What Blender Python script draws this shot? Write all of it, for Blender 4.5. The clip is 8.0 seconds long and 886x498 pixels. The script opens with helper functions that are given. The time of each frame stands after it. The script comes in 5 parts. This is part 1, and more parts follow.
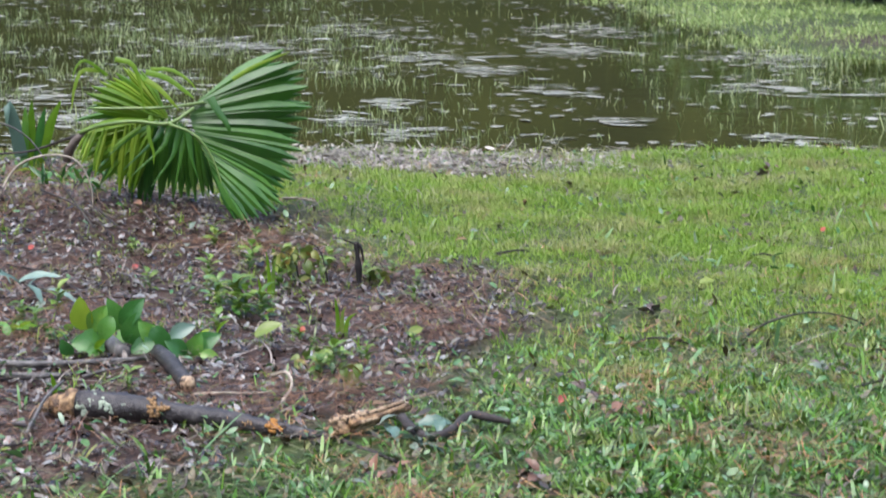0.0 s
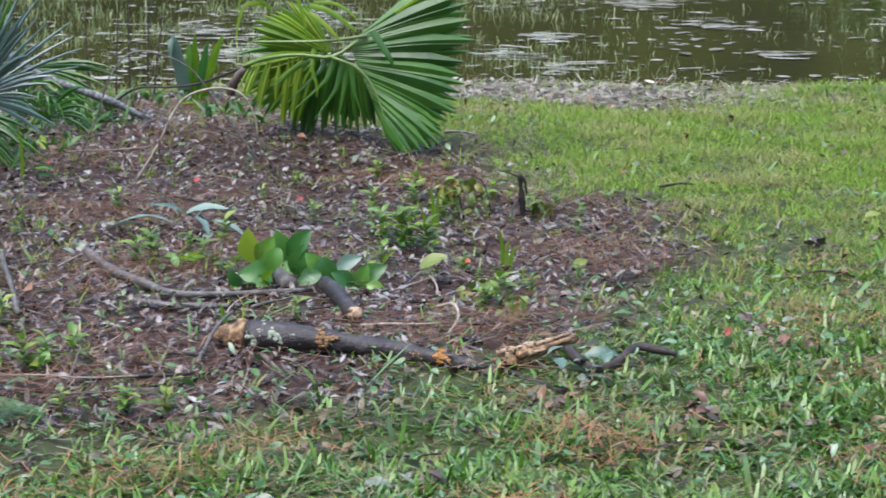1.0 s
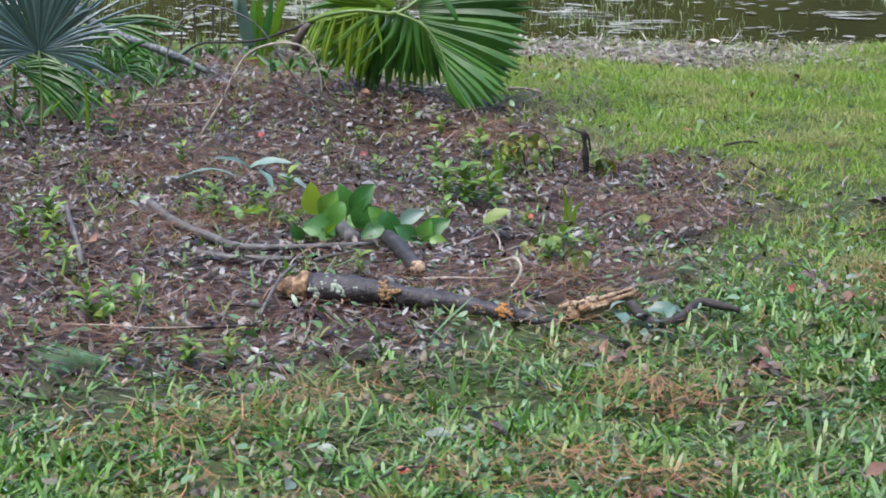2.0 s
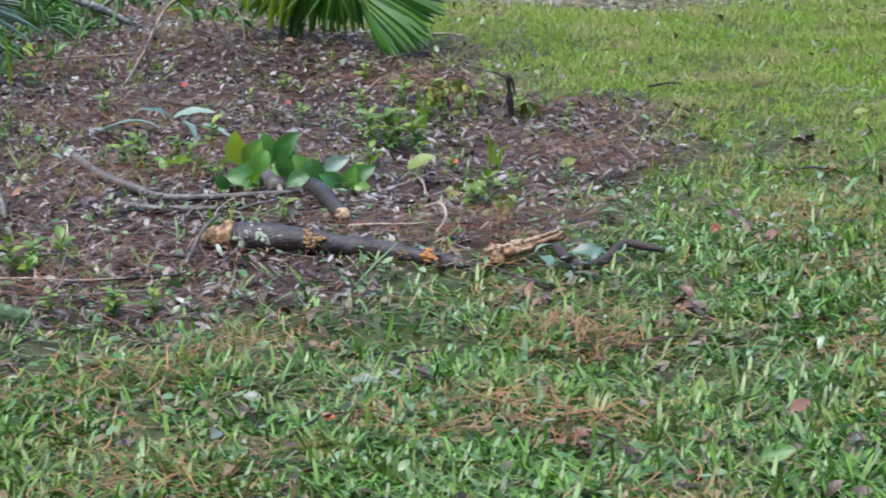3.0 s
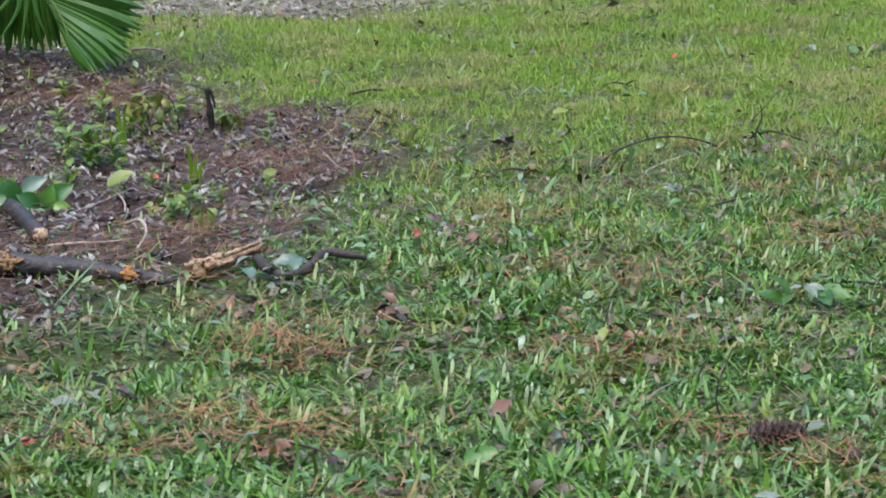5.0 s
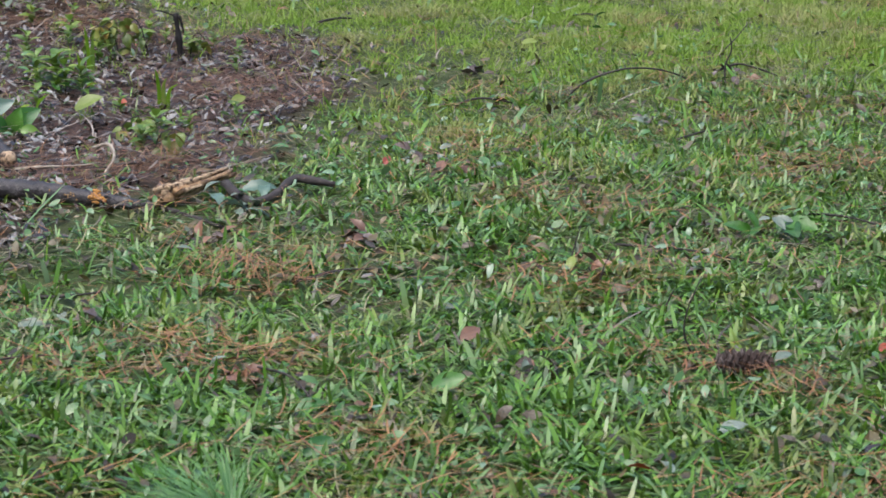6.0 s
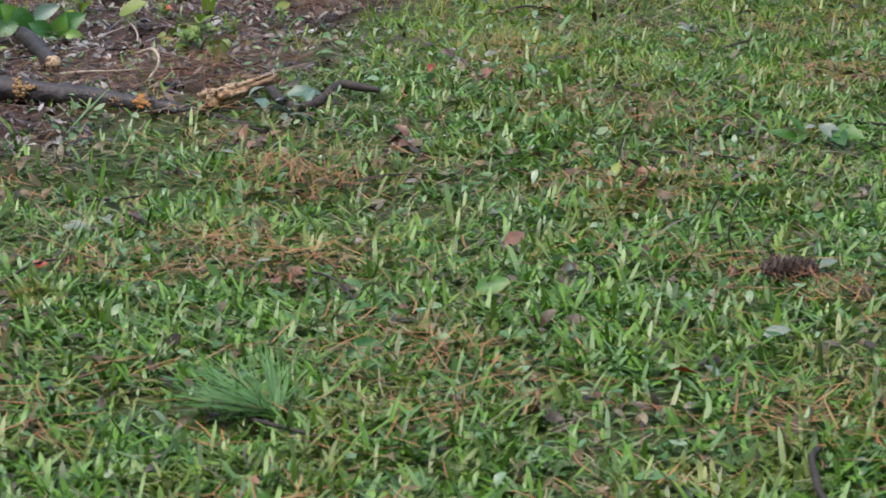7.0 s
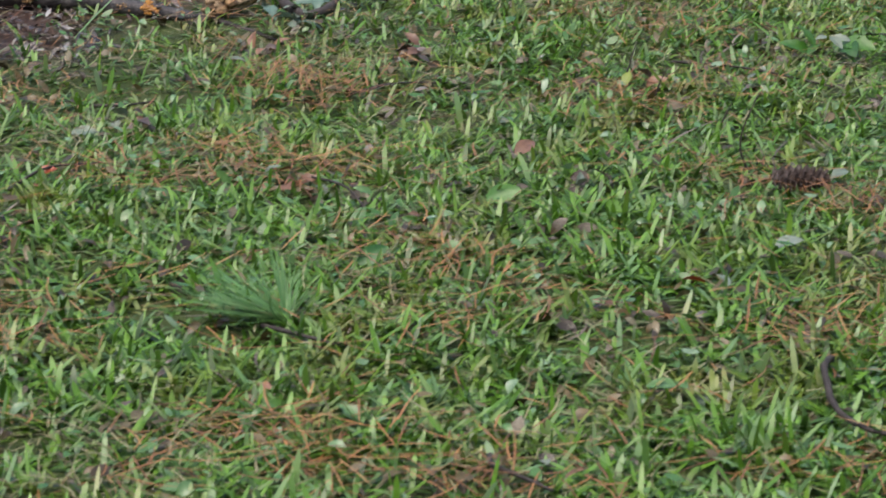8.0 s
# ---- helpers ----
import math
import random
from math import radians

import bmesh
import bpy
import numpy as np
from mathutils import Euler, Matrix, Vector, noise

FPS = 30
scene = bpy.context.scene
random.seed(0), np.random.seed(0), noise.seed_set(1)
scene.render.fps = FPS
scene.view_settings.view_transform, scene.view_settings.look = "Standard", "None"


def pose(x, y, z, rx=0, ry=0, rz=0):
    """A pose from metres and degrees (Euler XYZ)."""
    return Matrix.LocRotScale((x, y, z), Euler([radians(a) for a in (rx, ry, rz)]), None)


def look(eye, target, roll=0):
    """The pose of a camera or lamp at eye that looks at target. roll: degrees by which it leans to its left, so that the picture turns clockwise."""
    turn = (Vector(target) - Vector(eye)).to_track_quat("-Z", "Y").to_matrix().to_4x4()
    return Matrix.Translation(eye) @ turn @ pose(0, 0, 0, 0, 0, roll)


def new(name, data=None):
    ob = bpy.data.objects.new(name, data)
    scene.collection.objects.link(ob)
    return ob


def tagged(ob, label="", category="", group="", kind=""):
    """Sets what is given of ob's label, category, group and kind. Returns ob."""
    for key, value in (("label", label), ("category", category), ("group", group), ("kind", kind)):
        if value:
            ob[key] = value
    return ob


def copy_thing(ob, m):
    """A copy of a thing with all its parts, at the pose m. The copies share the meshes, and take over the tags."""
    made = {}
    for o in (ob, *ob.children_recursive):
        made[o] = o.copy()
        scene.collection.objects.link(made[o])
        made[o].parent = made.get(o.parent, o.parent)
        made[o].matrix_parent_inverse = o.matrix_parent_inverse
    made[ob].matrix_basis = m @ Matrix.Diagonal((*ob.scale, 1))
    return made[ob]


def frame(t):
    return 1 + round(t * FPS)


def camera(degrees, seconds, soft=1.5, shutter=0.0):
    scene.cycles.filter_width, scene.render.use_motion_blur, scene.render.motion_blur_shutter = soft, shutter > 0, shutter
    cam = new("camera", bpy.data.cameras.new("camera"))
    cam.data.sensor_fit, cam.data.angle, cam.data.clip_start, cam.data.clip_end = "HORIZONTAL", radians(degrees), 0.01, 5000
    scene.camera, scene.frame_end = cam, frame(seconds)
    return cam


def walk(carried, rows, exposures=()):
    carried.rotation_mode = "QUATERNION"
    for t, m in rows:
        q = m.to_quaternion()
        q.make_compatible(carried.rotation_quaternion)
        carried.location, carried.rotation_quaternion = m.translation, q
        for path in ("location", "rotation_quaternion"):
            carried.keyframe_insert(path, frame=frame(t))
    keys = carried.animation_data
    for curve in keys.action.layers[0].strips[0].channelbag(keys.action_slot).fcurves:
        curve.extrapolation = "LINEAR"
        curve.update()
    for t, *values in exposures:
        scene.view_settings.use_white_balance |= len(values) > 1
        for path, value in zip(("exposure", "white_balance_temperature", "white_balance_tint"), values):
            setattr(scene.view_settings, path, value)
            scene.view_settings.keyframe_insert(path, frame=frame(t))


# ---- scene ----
# the camera: a long lens held at eye height, panning and tilting
cam = camera(20, 8.0, soft=1.6, shutter=0.35)
cam.data.dof.use_dof, cam.data.dof.focus_distance, cam.data.dof.aperture_fstop = True, 7.4, 15.0
ROWS = [
    (0, -0.002, 0.001, 1.647, -7.314, 9.944, 1.038),
    (0.1, -0.012, 0.005, 1.627, -7.375, 10.209, 0.858),
    (0.2, -0.015, 0.013, 1.624, -6.963, 10.726, 0.803),
    (0.3, -0.022, 0.006, 1.634, -6.385, 11.295, 0.726),
    (0.5, -0.031, -0.004, 1.631, -5.296, 11.892, 0.464),
    (0.7, -0.041, -0.001, 1.64, -4.558, 11.918, 0.355),
    (1, -0.049, -0.013, 1.639, -3.849, 11.456, 0.529),
    (1.2, -0.055, -0.013, 1.627, -3.205, 11.6, 0.694),
    (1.5, -0.062, -0.013, 1.63, -2.441, 12.124, 0.858),
    (1.7, -0.058, -0.015, 1.625, -2.32, 12.08, 0.75),
    (2.8, -0.028, -0.021, 1.604, -3.414, 13.472, 0.033),
    (3, -0.023, -0.017, 1.607, -3.934, 13.489, -0.115),
    (3.2, -0.02, -0.017, 1.607, -4.628, 13.654, -0.079),
    (3.5, 0.008, -0.005, 1.605, -6.003, 13.521, -0.279),
    (3.7, 0.015, -0.005, 1.603, -7.222, 13.558, -0.329),
    (4, 0.021, -0.001, 1.601, -8.544, 12.923, -0.577),
    (4.2, 0.021, 0.011, 1.603, -9.142, 13.141, -0.525),
    (4.5, 0.028, 0.003, 1.609, -10.0, 13.011, -0.851),
    (4.7, 0.034, 0.0, 1.603, -10.33, 12.967, -1.134),
    (5.8, 0.042, 0.006, 1.598, -11.029, 14.882, -0.238),
    (6, 0.027, 0.003, 1.586, -11.234, 14.845, -0.143),
    (6.2, 0.021, 0.002, 1.579, -10.852, 15.203, -0.52),
    (6.3, 0.023, -0.001, 1.567, -10.736, 15.814, -0.578),
    (6.5, 0.023, 0.007, 1.568, -10.497, 16.511, -0.613),
    (6.7, 0.015, 0.012, 1.581, -10.304, 16.738, -0.405),
    (7, 0.022, 0.001, 1.561, -10.227, 16.756, -0.047),
    (7.3, 0.029, 0.006, 1.553, -11.073, 17.253, 0.006),
    (7.5, 0.023, 0.002, 1.545, -11.107, 17.713, 0.135),
    (7.8, 0.013, 0.013, 1.545, -10.644, 18.353, 0.285),
    (8, 0.002, 0.015, 1.544, -10.249, 18.707, 0.351),
]
walk(cam, [(t, pose(x, y, z, 90 - p, 0, a) @ pose(0, 0, 0, 0, 0, o)) for t, x, y, z, a, p, o in ROWS],
     exposures=[(0.0, 1.84, 5850, 11), (1.0, 1.75, 5800, 12), (4.5, 1.66, 5820, 12), (6.5, 1.45, 6150, 11), (8.0, 1.38, 6450, 11)])

# ---- light: a bright overcast sky ----
world = bpy.data.worlds.new("sky")
scene.world = world
world.use_nodes = True
wn = world.node_tree
sky = wn.nodes.new("ShaderNodeTexSky")
sky.sky_type, sky.sun_disc = "NISHITA", False
sky.sun_elevation, sky.sun_rotation = radians(70), radians(230)
sky.air_density, sky.dust_density, sky.ozone_density = 1.0, 4.0, 0.6
wn.links.new(sky.outputs[0], wn.nodes["Background"].inputs[0])
wn.nodes["Background"].inputs[1].default_value = 0.13
sun = new("sun", bpy.data.lights.new("sun", "SUN"))
sun.data.energy, sun.data.angle, sun.data.color = 0.9, radians(60), (1.0, 0.95, 0.86)
sun.matrix_world = look((-7, -6, 26), (0, 0, 0))

# ---- materials ----


def mat(name, cols, src="island", scale=40.0, mix=0.3, rough=(0.4, 0.6), bump=0.0, bump_scale=200.0, trans=0.0, spec=0.5, stretch=None, other=None):
    """A ramp of colours driven by a random number for each piece and by two sizes of noise. other: a second ramp for patches of wilted growth,
    with the noise scale of the patches and the values between which it takes over."""
    m = bpy.data.materials.new(name)
    m.use_nodes = True
    nt = m.node_tree
    n, l = nt.nodes, nt.links
    bsdf = n["Principled BSDF"]
    geo = n.new("ShaderNodeNewGeometry")
    pos = geo.outputs["Position"]
    if stretch:
        mp = n.new("ShaderNodeVectorMath")
        mp.operation = "MULTIPLY"
        mp.inputs[1].default_value = stretch
        l.new(pos, mp.inputs[0])
        pos = mp.outputs[0]
    big = n.new("ShaderNodeTexNoise")
    big.inputs["Scale"].default_value, big.inputs["Detail"].default_value = scale, 5
    fine = n.new("ShaderNodeTexNoise")
    fine.inputs["Scale"].default_value, fine.inputs["Detail"].default_value = bump_scale, 4
    l.new(pos, big.inputs["Vector"]), l.new(pos, fine.inputs["Vector"])
    if src == "noise":
        fac = big.outputs["Fac"]
        st = n.new("ShaderNodeMapRange")
        st.inputs[1].default_value, st.inputs[2].default_value = 0.28, 0.72
        l.new(fac, st.inputs[0])
        fac = st.outputs[0]
        rnd = fine.outputs["Fac"]
    else:
        fac = geo.outputs["Random Per Island"] if src == "island" else n.new("ShaderNodeObjectInfo").outputs["Random"]
        rnd = big.outputs["Fac"]
    mx = n.new("ShaderNodeMix")
    mx.inputs[0].default_value = mix
    l.new(fac, mx.inputs[2]), l.new(rnd, mx.inputs[3])
    ramp = n.new("ShaderNodeValToRGB")
    el = ramp.color_ramp.elements
    while len(el) < len(cols):
        el.new(0.5)
    for e, (p, c) in zip(el, cols):
        e.position, e.color = p, (*c, 1)
    l.new(mx.outputs[0], ramp.inputs[0])
    colour = ramp.outputs[0]
    if other:
        cols2, scale2, lo, hi = other
        ramp2 = n.new("ShaderNodeValToRGB")
        el = ramp2.color_ramp.elements
        while len(el) < len(cols2):
            el.new(0.5)
        for e, (p, c) in zip(el, cols2):
            e.position, e.color = p, (*c, 1)
        l.new(mx.outputs[0], ramp2.inputs[0])
        patch = n.new("ShaderNodeTexNoise")
        patch.inputs["Scale"].default_value, patch.inputs["Detail"].default_value = scale2, 5
        l.new(pos, patch.inputs["Vector"])
        share = n.new("ShaderNodeMapRange")
        share.inputs[1].default_value, share.inputs[2].default_value = lo, hi
        l.new(patch.outputs["Fac"], share.inputs[0])
        both = n.new("ShaderNodeMix")
        both.data_type = "RGBA"
        l.new(share.outputs[0], both.inputs[0]), l.new(colour, both.inputs[6]), l.new(ramp2.outputs[0], both.inputs[7])
        colour = both.outputs[2]
    l.new(colour, bsdf.inputs["Base Color"])
    rr = n.new("ShaderNodeMapRange")
    rr.inputs[3].default_value, rr.inputs[4].default_value = rough
    l.new(fine.outputs["Fac"], rr.inputs[0]), l.new(rr.outputs[0], bsdf.inputs["Roughness"])
    bsdf.inputs["Specular IOR Level"].default_value = spec
    if bump:
        b = n.new("ShaderNodeBump")
        b.inputs["Strength"].default_value, b.inputs["Distance"].default_value = bump, 0.004
        l.new(fine.outputs["Fac"], b.inputs["Height"]), l.new(b.outputs[0], bsdf.inputs["Normal"])
    if trans:
        tr = n.new("ShaderNodeBsdfTranslucent")
        ms = n.new("ShaderNodeMixShader")
        ms.inputs[0].default_value = trans
        l.new(colour, tr.inputs[0]), l.new(bsdf.outputs[0], ms.inputs[1]), l.new(tr.outputs[0], ms.inputs[2])
        l.new(ms.outputs[0], n["Material Output"].inputs[0])
    return m


# the bluish step at .76 is wet sky sheen put into blade colour
GRASS = mat("grass", [(0, (.014, .036, .006)), (.28, (.050, .120, .013)), (.50, (.100, .230, .019)), (.66, (.140, .285, .034)), (.76, (.135, .245, .095)), (.92, (.19, .295, .085)), (1, (.24, .18, .06))],
            scale=9, mix=.2, rough=(.22, .42), trans=.32, spec=.55, other=([(0, (.045, .055, .012)), (.35, (.125, .165, .022)), (.65, (.20, .215, .040)), (.85, (.25, .20, .06)), (1, (.20, .12, .045))], 5.0, .50, .74))
LAWN = mat("lawn_grass", [(0, (.11, .185, .022)), (.35, (.160, .270, .028)), (.65, (.205, .320, .042)), (.85, (.27, .36, .085)), (1, (.34, .36, .15))],
           scale=4, mix=.4, rough=(.45, .7), trans=.42, spec=.25, other=([(0, (.16, .19, .045)), (.4, (.24, .275, .075)), (.75, (.33, .33, .14)), (1, (.36, .27, .16))], 2.4, .46, .66))
BANK = mat("bank_grass", [(0, (.13, .20, .05)), (.4, (.22, .31, .085)), (.75, (.33, .38, .15)), (1, (.44, .38, .27))], scale=1.5, mix=.5, rough=(.4, .7), trans=.35, spec=.3)
REED = mat("reed", [(0, (.06, .10, .022)), (.4, (.14, .195, .06)), (.75, (.24, .285, .115)), (1, (.38, .39, .25))], scale=1.2, mix=.45, rough=(.35, .6), trans=.3)
# near-black and pale grey steps also paint crevice shade and sky glints
DEADLEAF = mat("dead_leaf", [(0, (.010, .007, .005)), (.28, (.022, .014, .010)), (.46, (.062, .040, .029)), (.6, (.118, .096, .078)), (.77, (.17, .165, .15)), (.86, (.27, .27, .25)), (.91, (.17, .060, .030)), (.97, (.08, .12, .05))],
               scale=60, mix=.2, rough=(.12, .38), bump=.4, trans=.05, spec=.5)
# bluish pale steps from .7 to .9 paint a wet sheen on the leaves
FRESHLEAF = mat("fallen_green_leaf", [(0, (.03, .09, .02)), (.4, (.06, .14, .03)), (.7, (.11, .20, .08)), (.9, (.19, .27, .17)), (1, (.26, .29, .07))],
                scale=50, mix=.25, rough=(.1, .3), bump=.2, trans=.2)
LAWNLEAF = mat("old_lawn_leaf", [(0, (.018, .013, .006)), (.35, (.045, .030, .012)), (.6, (.085, .068, .024)), (.8, (.12, .085, .032)), (.92, (.15, .14, .085)), (1, (.08, .12, .035))],
               scale=60, mix=.25, rough=(.2, .45), bump=.4, trans=.08)
NEEDLE = mat("pine_straw", [(0, (.07, .028, .010)), (.4, (.165, .070, .022)), (.75, (.26, .125, .036)), (1, (.31, .21, .09))], scale=30, mix=.25, rough=(.4, .6))
BEDNEEDLE = mat("litter_pine_straw", [(0, (.042, .018, .008)), (.4, (.125, .052, .020)), (.75, (.205, .098, .036)), (1, (.27, .19, .10))], scale=30, mix=.25, rough=(.35, .6))
THATCH = mat("dry_thatch", [(0, (.05, .045, .018)), (.5, (.15, .14, .06)), (.85, (.26, .24, .13)), (1, (.40, .38, .27))], scale=45, mix=.3, rough=(.35, .6), trans=.15)
LICHEN = mat("grey_green_lichen", [(0, (.12, .16, .11)), (.5, (.24, .29, .21)), (1, (.38, .42, .33))], src="noise", scale=130, mix=.35, rough=(.7, .95), bump=.9, bump_scale=380)
TANFUNGUS = mat("tan_fungus", [(0, (.10, .055, .022)), (.5, (.22, .125, .045)), (1, (.32, .21, .09))], src="noise", scale=120, mix=.3, rough=(.5, .75), bump=.8, bump_scale=400)
ENDWOOD = mat("rotten_branch_end", [(.2, (.03, .018, .010)), (.42, (.12, .068, .030)), (.6, (.25, .155, .07)), (.85, (.38, .27, .14))], src="noise", scale=48, mix=.35, rough=(.5, .85), bump=1.0, bump_scale=140)
OLIVELEAF = mat("wilting_olive_leaf", [(0, (.035, .05, .012)), (.35, (.11, .165, .028)), (.65, (.18, .19, .035)), (.85, (.23, .135, .036)), (1, (.12, .055, .02))], src="object", scale=40, mix=.35, rough=(.3, .5), bump=.3, trans=.25)
TWIG = mat("twig_bark", [(0, (.009, .007, .006)), (.6, (.028, .021, .018)), (1, (.06, .049, .043))], src="noise", scale=45, mix=.35, rough=(.6, .9), bump=.6, bump_scale=300)
TWIGSTUFF = mat("small_twigs", [(0, (.025, .018, .015)), (.5, (.09, .07, .055)), (1, (.30, .25, .20))], scale=45, mix=.3, rough=(.4, .7), bump=.4, bump_scale=300)
CHAR = mat("dark_rotten_wood", [(0, (.004, .0035, .003)), (.6, (.012, .009, .008)), (1, (.035, .026, .022))], src="noise", scale=60, mix=.35, rough=(.7, .95), bump=.8, bump_scale=200)
PALETWIG = mat("pale_twig", [(0, (.15, .12, .09)), (.5, (.28, .24, .18)), (1, (.44, .39, .31))], src="noise", scale=40, mix=.3, rough=(.5, .75), bump=.4)
BARK = mat("wet_log_bark", [(0, (.006, .005, .005)), (.4, (.014, .011, .011)), (.62, (.030, .025, .024)), (.76, (.052, .045, .040)), (.88, (.12, .13, .11)), (1, (.20, .21, .17))], src="noise", scale=42, mix=.3,
           rough=(.3, .7), bump=1.0, bump_scale=170)
GREYBARK = mat("grey_branch_bark", [(0, (.03, .026, .023)), (.5, (.085, .078, .07)), (1, (.20, .19, .175))], src="noise", scale=30, mix=.35, rough=(.4, .7), bump=.8, bump_scale=180)
GREYWOOD = mat("weathered_grey_bark", [(.25, (.035, .038, .034)), (.5, (.13, .14, .13)), (.75, (.30, .31, .29))], src="noise", scale=70, mix=.35, rough=(.4, .7), bump=.8, bump_scale=180)
RAWWOOD = mat("broken_wood", [(0, (.012, .008, .005)), (.34, (.06, .036, .02)), (.46, (.27, .18, .10)), (1, (.50, .39, .24))], src="noise", scale=75, mix=.25, rough=(.5, .8), bump=1.0, bump_scale=140)
FUNGUS = mat("orange_fungus", [(0, (.18, .065, .010)), (.5, (.35, .155, .02)), (1, (.45, .25, .06))], src="noise", scale=120, mix=.3, rough=(.5, .75), bump=.8, bump_scale=400)
PALM = mat("palm_leaf", [(0, (.012, .050, .005)), (.35, (.026, .098, .009)), (.7, (.055, .155, .014)), (1, (.10, .21, .02))], src="object", scale=14, mix=.4, rough=(.24, .42), bump=.35, bump_scale=260, trans=.32, spec=.6)
# brighter, yellower copy of PALM: light through the left fronds put into colour
PALMLIGHT = mat("lit_yellow_green_leaf", [(0, (.07, .165, .007)), (.5, (.155, .285, .014)), (1, (.29, .37, .03))], src="object", scale=14, mix=.4, rough=(.3, .5), bump=.35, bump_scale=260, trans=.5, spec=.4)
PALMBLUE = mat("palmetto_leaf", [(0, (.028, .065, .050)), (.5, (.070, .125, .100)), (1, (.14, .205, .175))], src="object", scale=14, mix=.35, rough=(.14, .30), bump=.3, bump_scale=260, trans=.15, spec=.9)
PETIOLE = mat("palm_stalk", [(0, (.07, .13, .02)), (.6, (.13, .20, .045)), (1, (.22, .27, .09))], src="noise", scale=12, mix=.3, rough=(.3, .5), bump=.2)
BROADLEAF = mat("broad_leaf", [(0, (.022, .085, .016)), (.4, (.05, .16, .028)), (.75, (.11, .25, .035)), (1, (.24, .32, .035))], src="object", scale=26, mix=.3, rough=(.2, .4), bump=.25, trans=.3)
BLUELEAF = mat("blue_green_leaf", [(0, (.06, .11, .075)), (.6, (.12, .19, .14)), (1, (.21, .28, .22))], src="object", scale=26, mix=.3, rough=(.22, .4), bump=.25, trans=.15)
WEED = mat("weed_leaf", [(0, (.048, .11, .014)), (.5, (.115, .205, .026)), (1, (.24, .30, .05))], src="object", scale=20, mix=.3, rough=(.3, .5), trans=.3)
REDLEAF = mat("red_leaf", [(0, (.16, .02, .010)), (.6, (.27, .04, .016)), (1, (.30, .08, .03))], src="object", scale=60, mix=.4, rough=(.3, .5), bump=.3, trans=.15)
BROWNLEAF = mat("brown_leaf", [(0, (.06, .03, .018)), (.6, (.17, .085, .045)), (1, (.30, .17, .10))], src="object", scale=60, mix=.4, rough=(.3, .5), bump=.3, trans=.1)
YELLOWLEAF = mat("yellow_leaf", [(0, (.11, .16, .020)), (.6, (.17, .215, .03)), (1, (.25, .25, .045))], src="object", scale=60, mix=.4, rough=(.3, .5), bump=.3, trans=.2)
PALELEAF = mat("pale_leaf", [(0, (.08, .115, .075)), (.6, (.135, .17, .125)), (1, (.20, .225, .18))], src="object", scale=60, mix=.4, rough=(.25, .45), bump=.3, trans=.1)
CONE = mat("pine_cone", [(0, (.018, .012, .010)), (.6, (.07, .048, .04)), (1, (.26, .21, .19))], src="object", scale=90, mix=.5, rough=(.45, .7), bump=.5)
# floating bits: white sky glints are put into the pale steps
FLOAT = mat("floating_leaf", [(0, (.10, .10, .06)), (.4, (.22, .22, .17)), (.75, (.38, .38, .34)), (1, (.18, .26, .12))], scale=20, mix=.3, rough=(.12, .35))
# washed-up bits; pale steps also carry the sky's sheen on wet mud
DEBRIS = mat("washed_up_debris", [(0, (.05, .04, .03)), (.4, (.20, .17, .13)), (.75, (.40, .36, .30)), (1, (.55, .52, .46))], scale=45, mix=.3, rough=(.3, .6))
GREENNEEDLE = mat("green_needles", [(0, (.05, .14, .035)), (.6, (.11, .24, .07)), (1, (.22, .33, .13))], scale=30, mix=.3, rough=(.3, .5), trans=.2)
SHRUB = mat("shrub_leaf", [(0, (.02, .05, .01)), (.5, (.05, .12, .02)), (1, (.14, .22, .04))], scale=3, mix=.3, rough=(.35, .55), trans=.25)
WOODS = mat("far_woods", [(0, (.010, .014, .003)), (.4, (.026, .036, .006)), (.7, (.060, .072, .013)), (1, (.13, .125, .03))], src="noise", scale=.5, mix=.35, rough=(.8, .95), bump_scale=6, stretch=(1.0, 1.0, .22))

water_mat = mat("pond_water", [(0, (.016, .014, .003)), (.5, (.026, .024, .005)), (1, (.040, .038, .009))], src="noise", scale=.5, mix=.1, rough=(.02, .06))
wnt = water_mat.node_tree
rip = wnt.nodes.new("ShaderNodeTexNoise")
rip.inputs["Scale"].default_value, rip.inputs["Detail"].default_value = 5.0, 4
rb = wnt.nodes.new("ShaderNodeBump")
rb.inputs["Strength"].default_value, rb.inputs["Distance"].default_value = 0.25, 0.01
wnt.links.new(wnt.nodes["Geometry"].outputs["Position"], rip.inputs["Vector"])
wnt.links.new(rip.outputs["Fac"], rb.inputs["Height"])
wnt.links.new(rb.outputs[0], wnt.nodes["Principled BSDF"].inputs["Normal"])


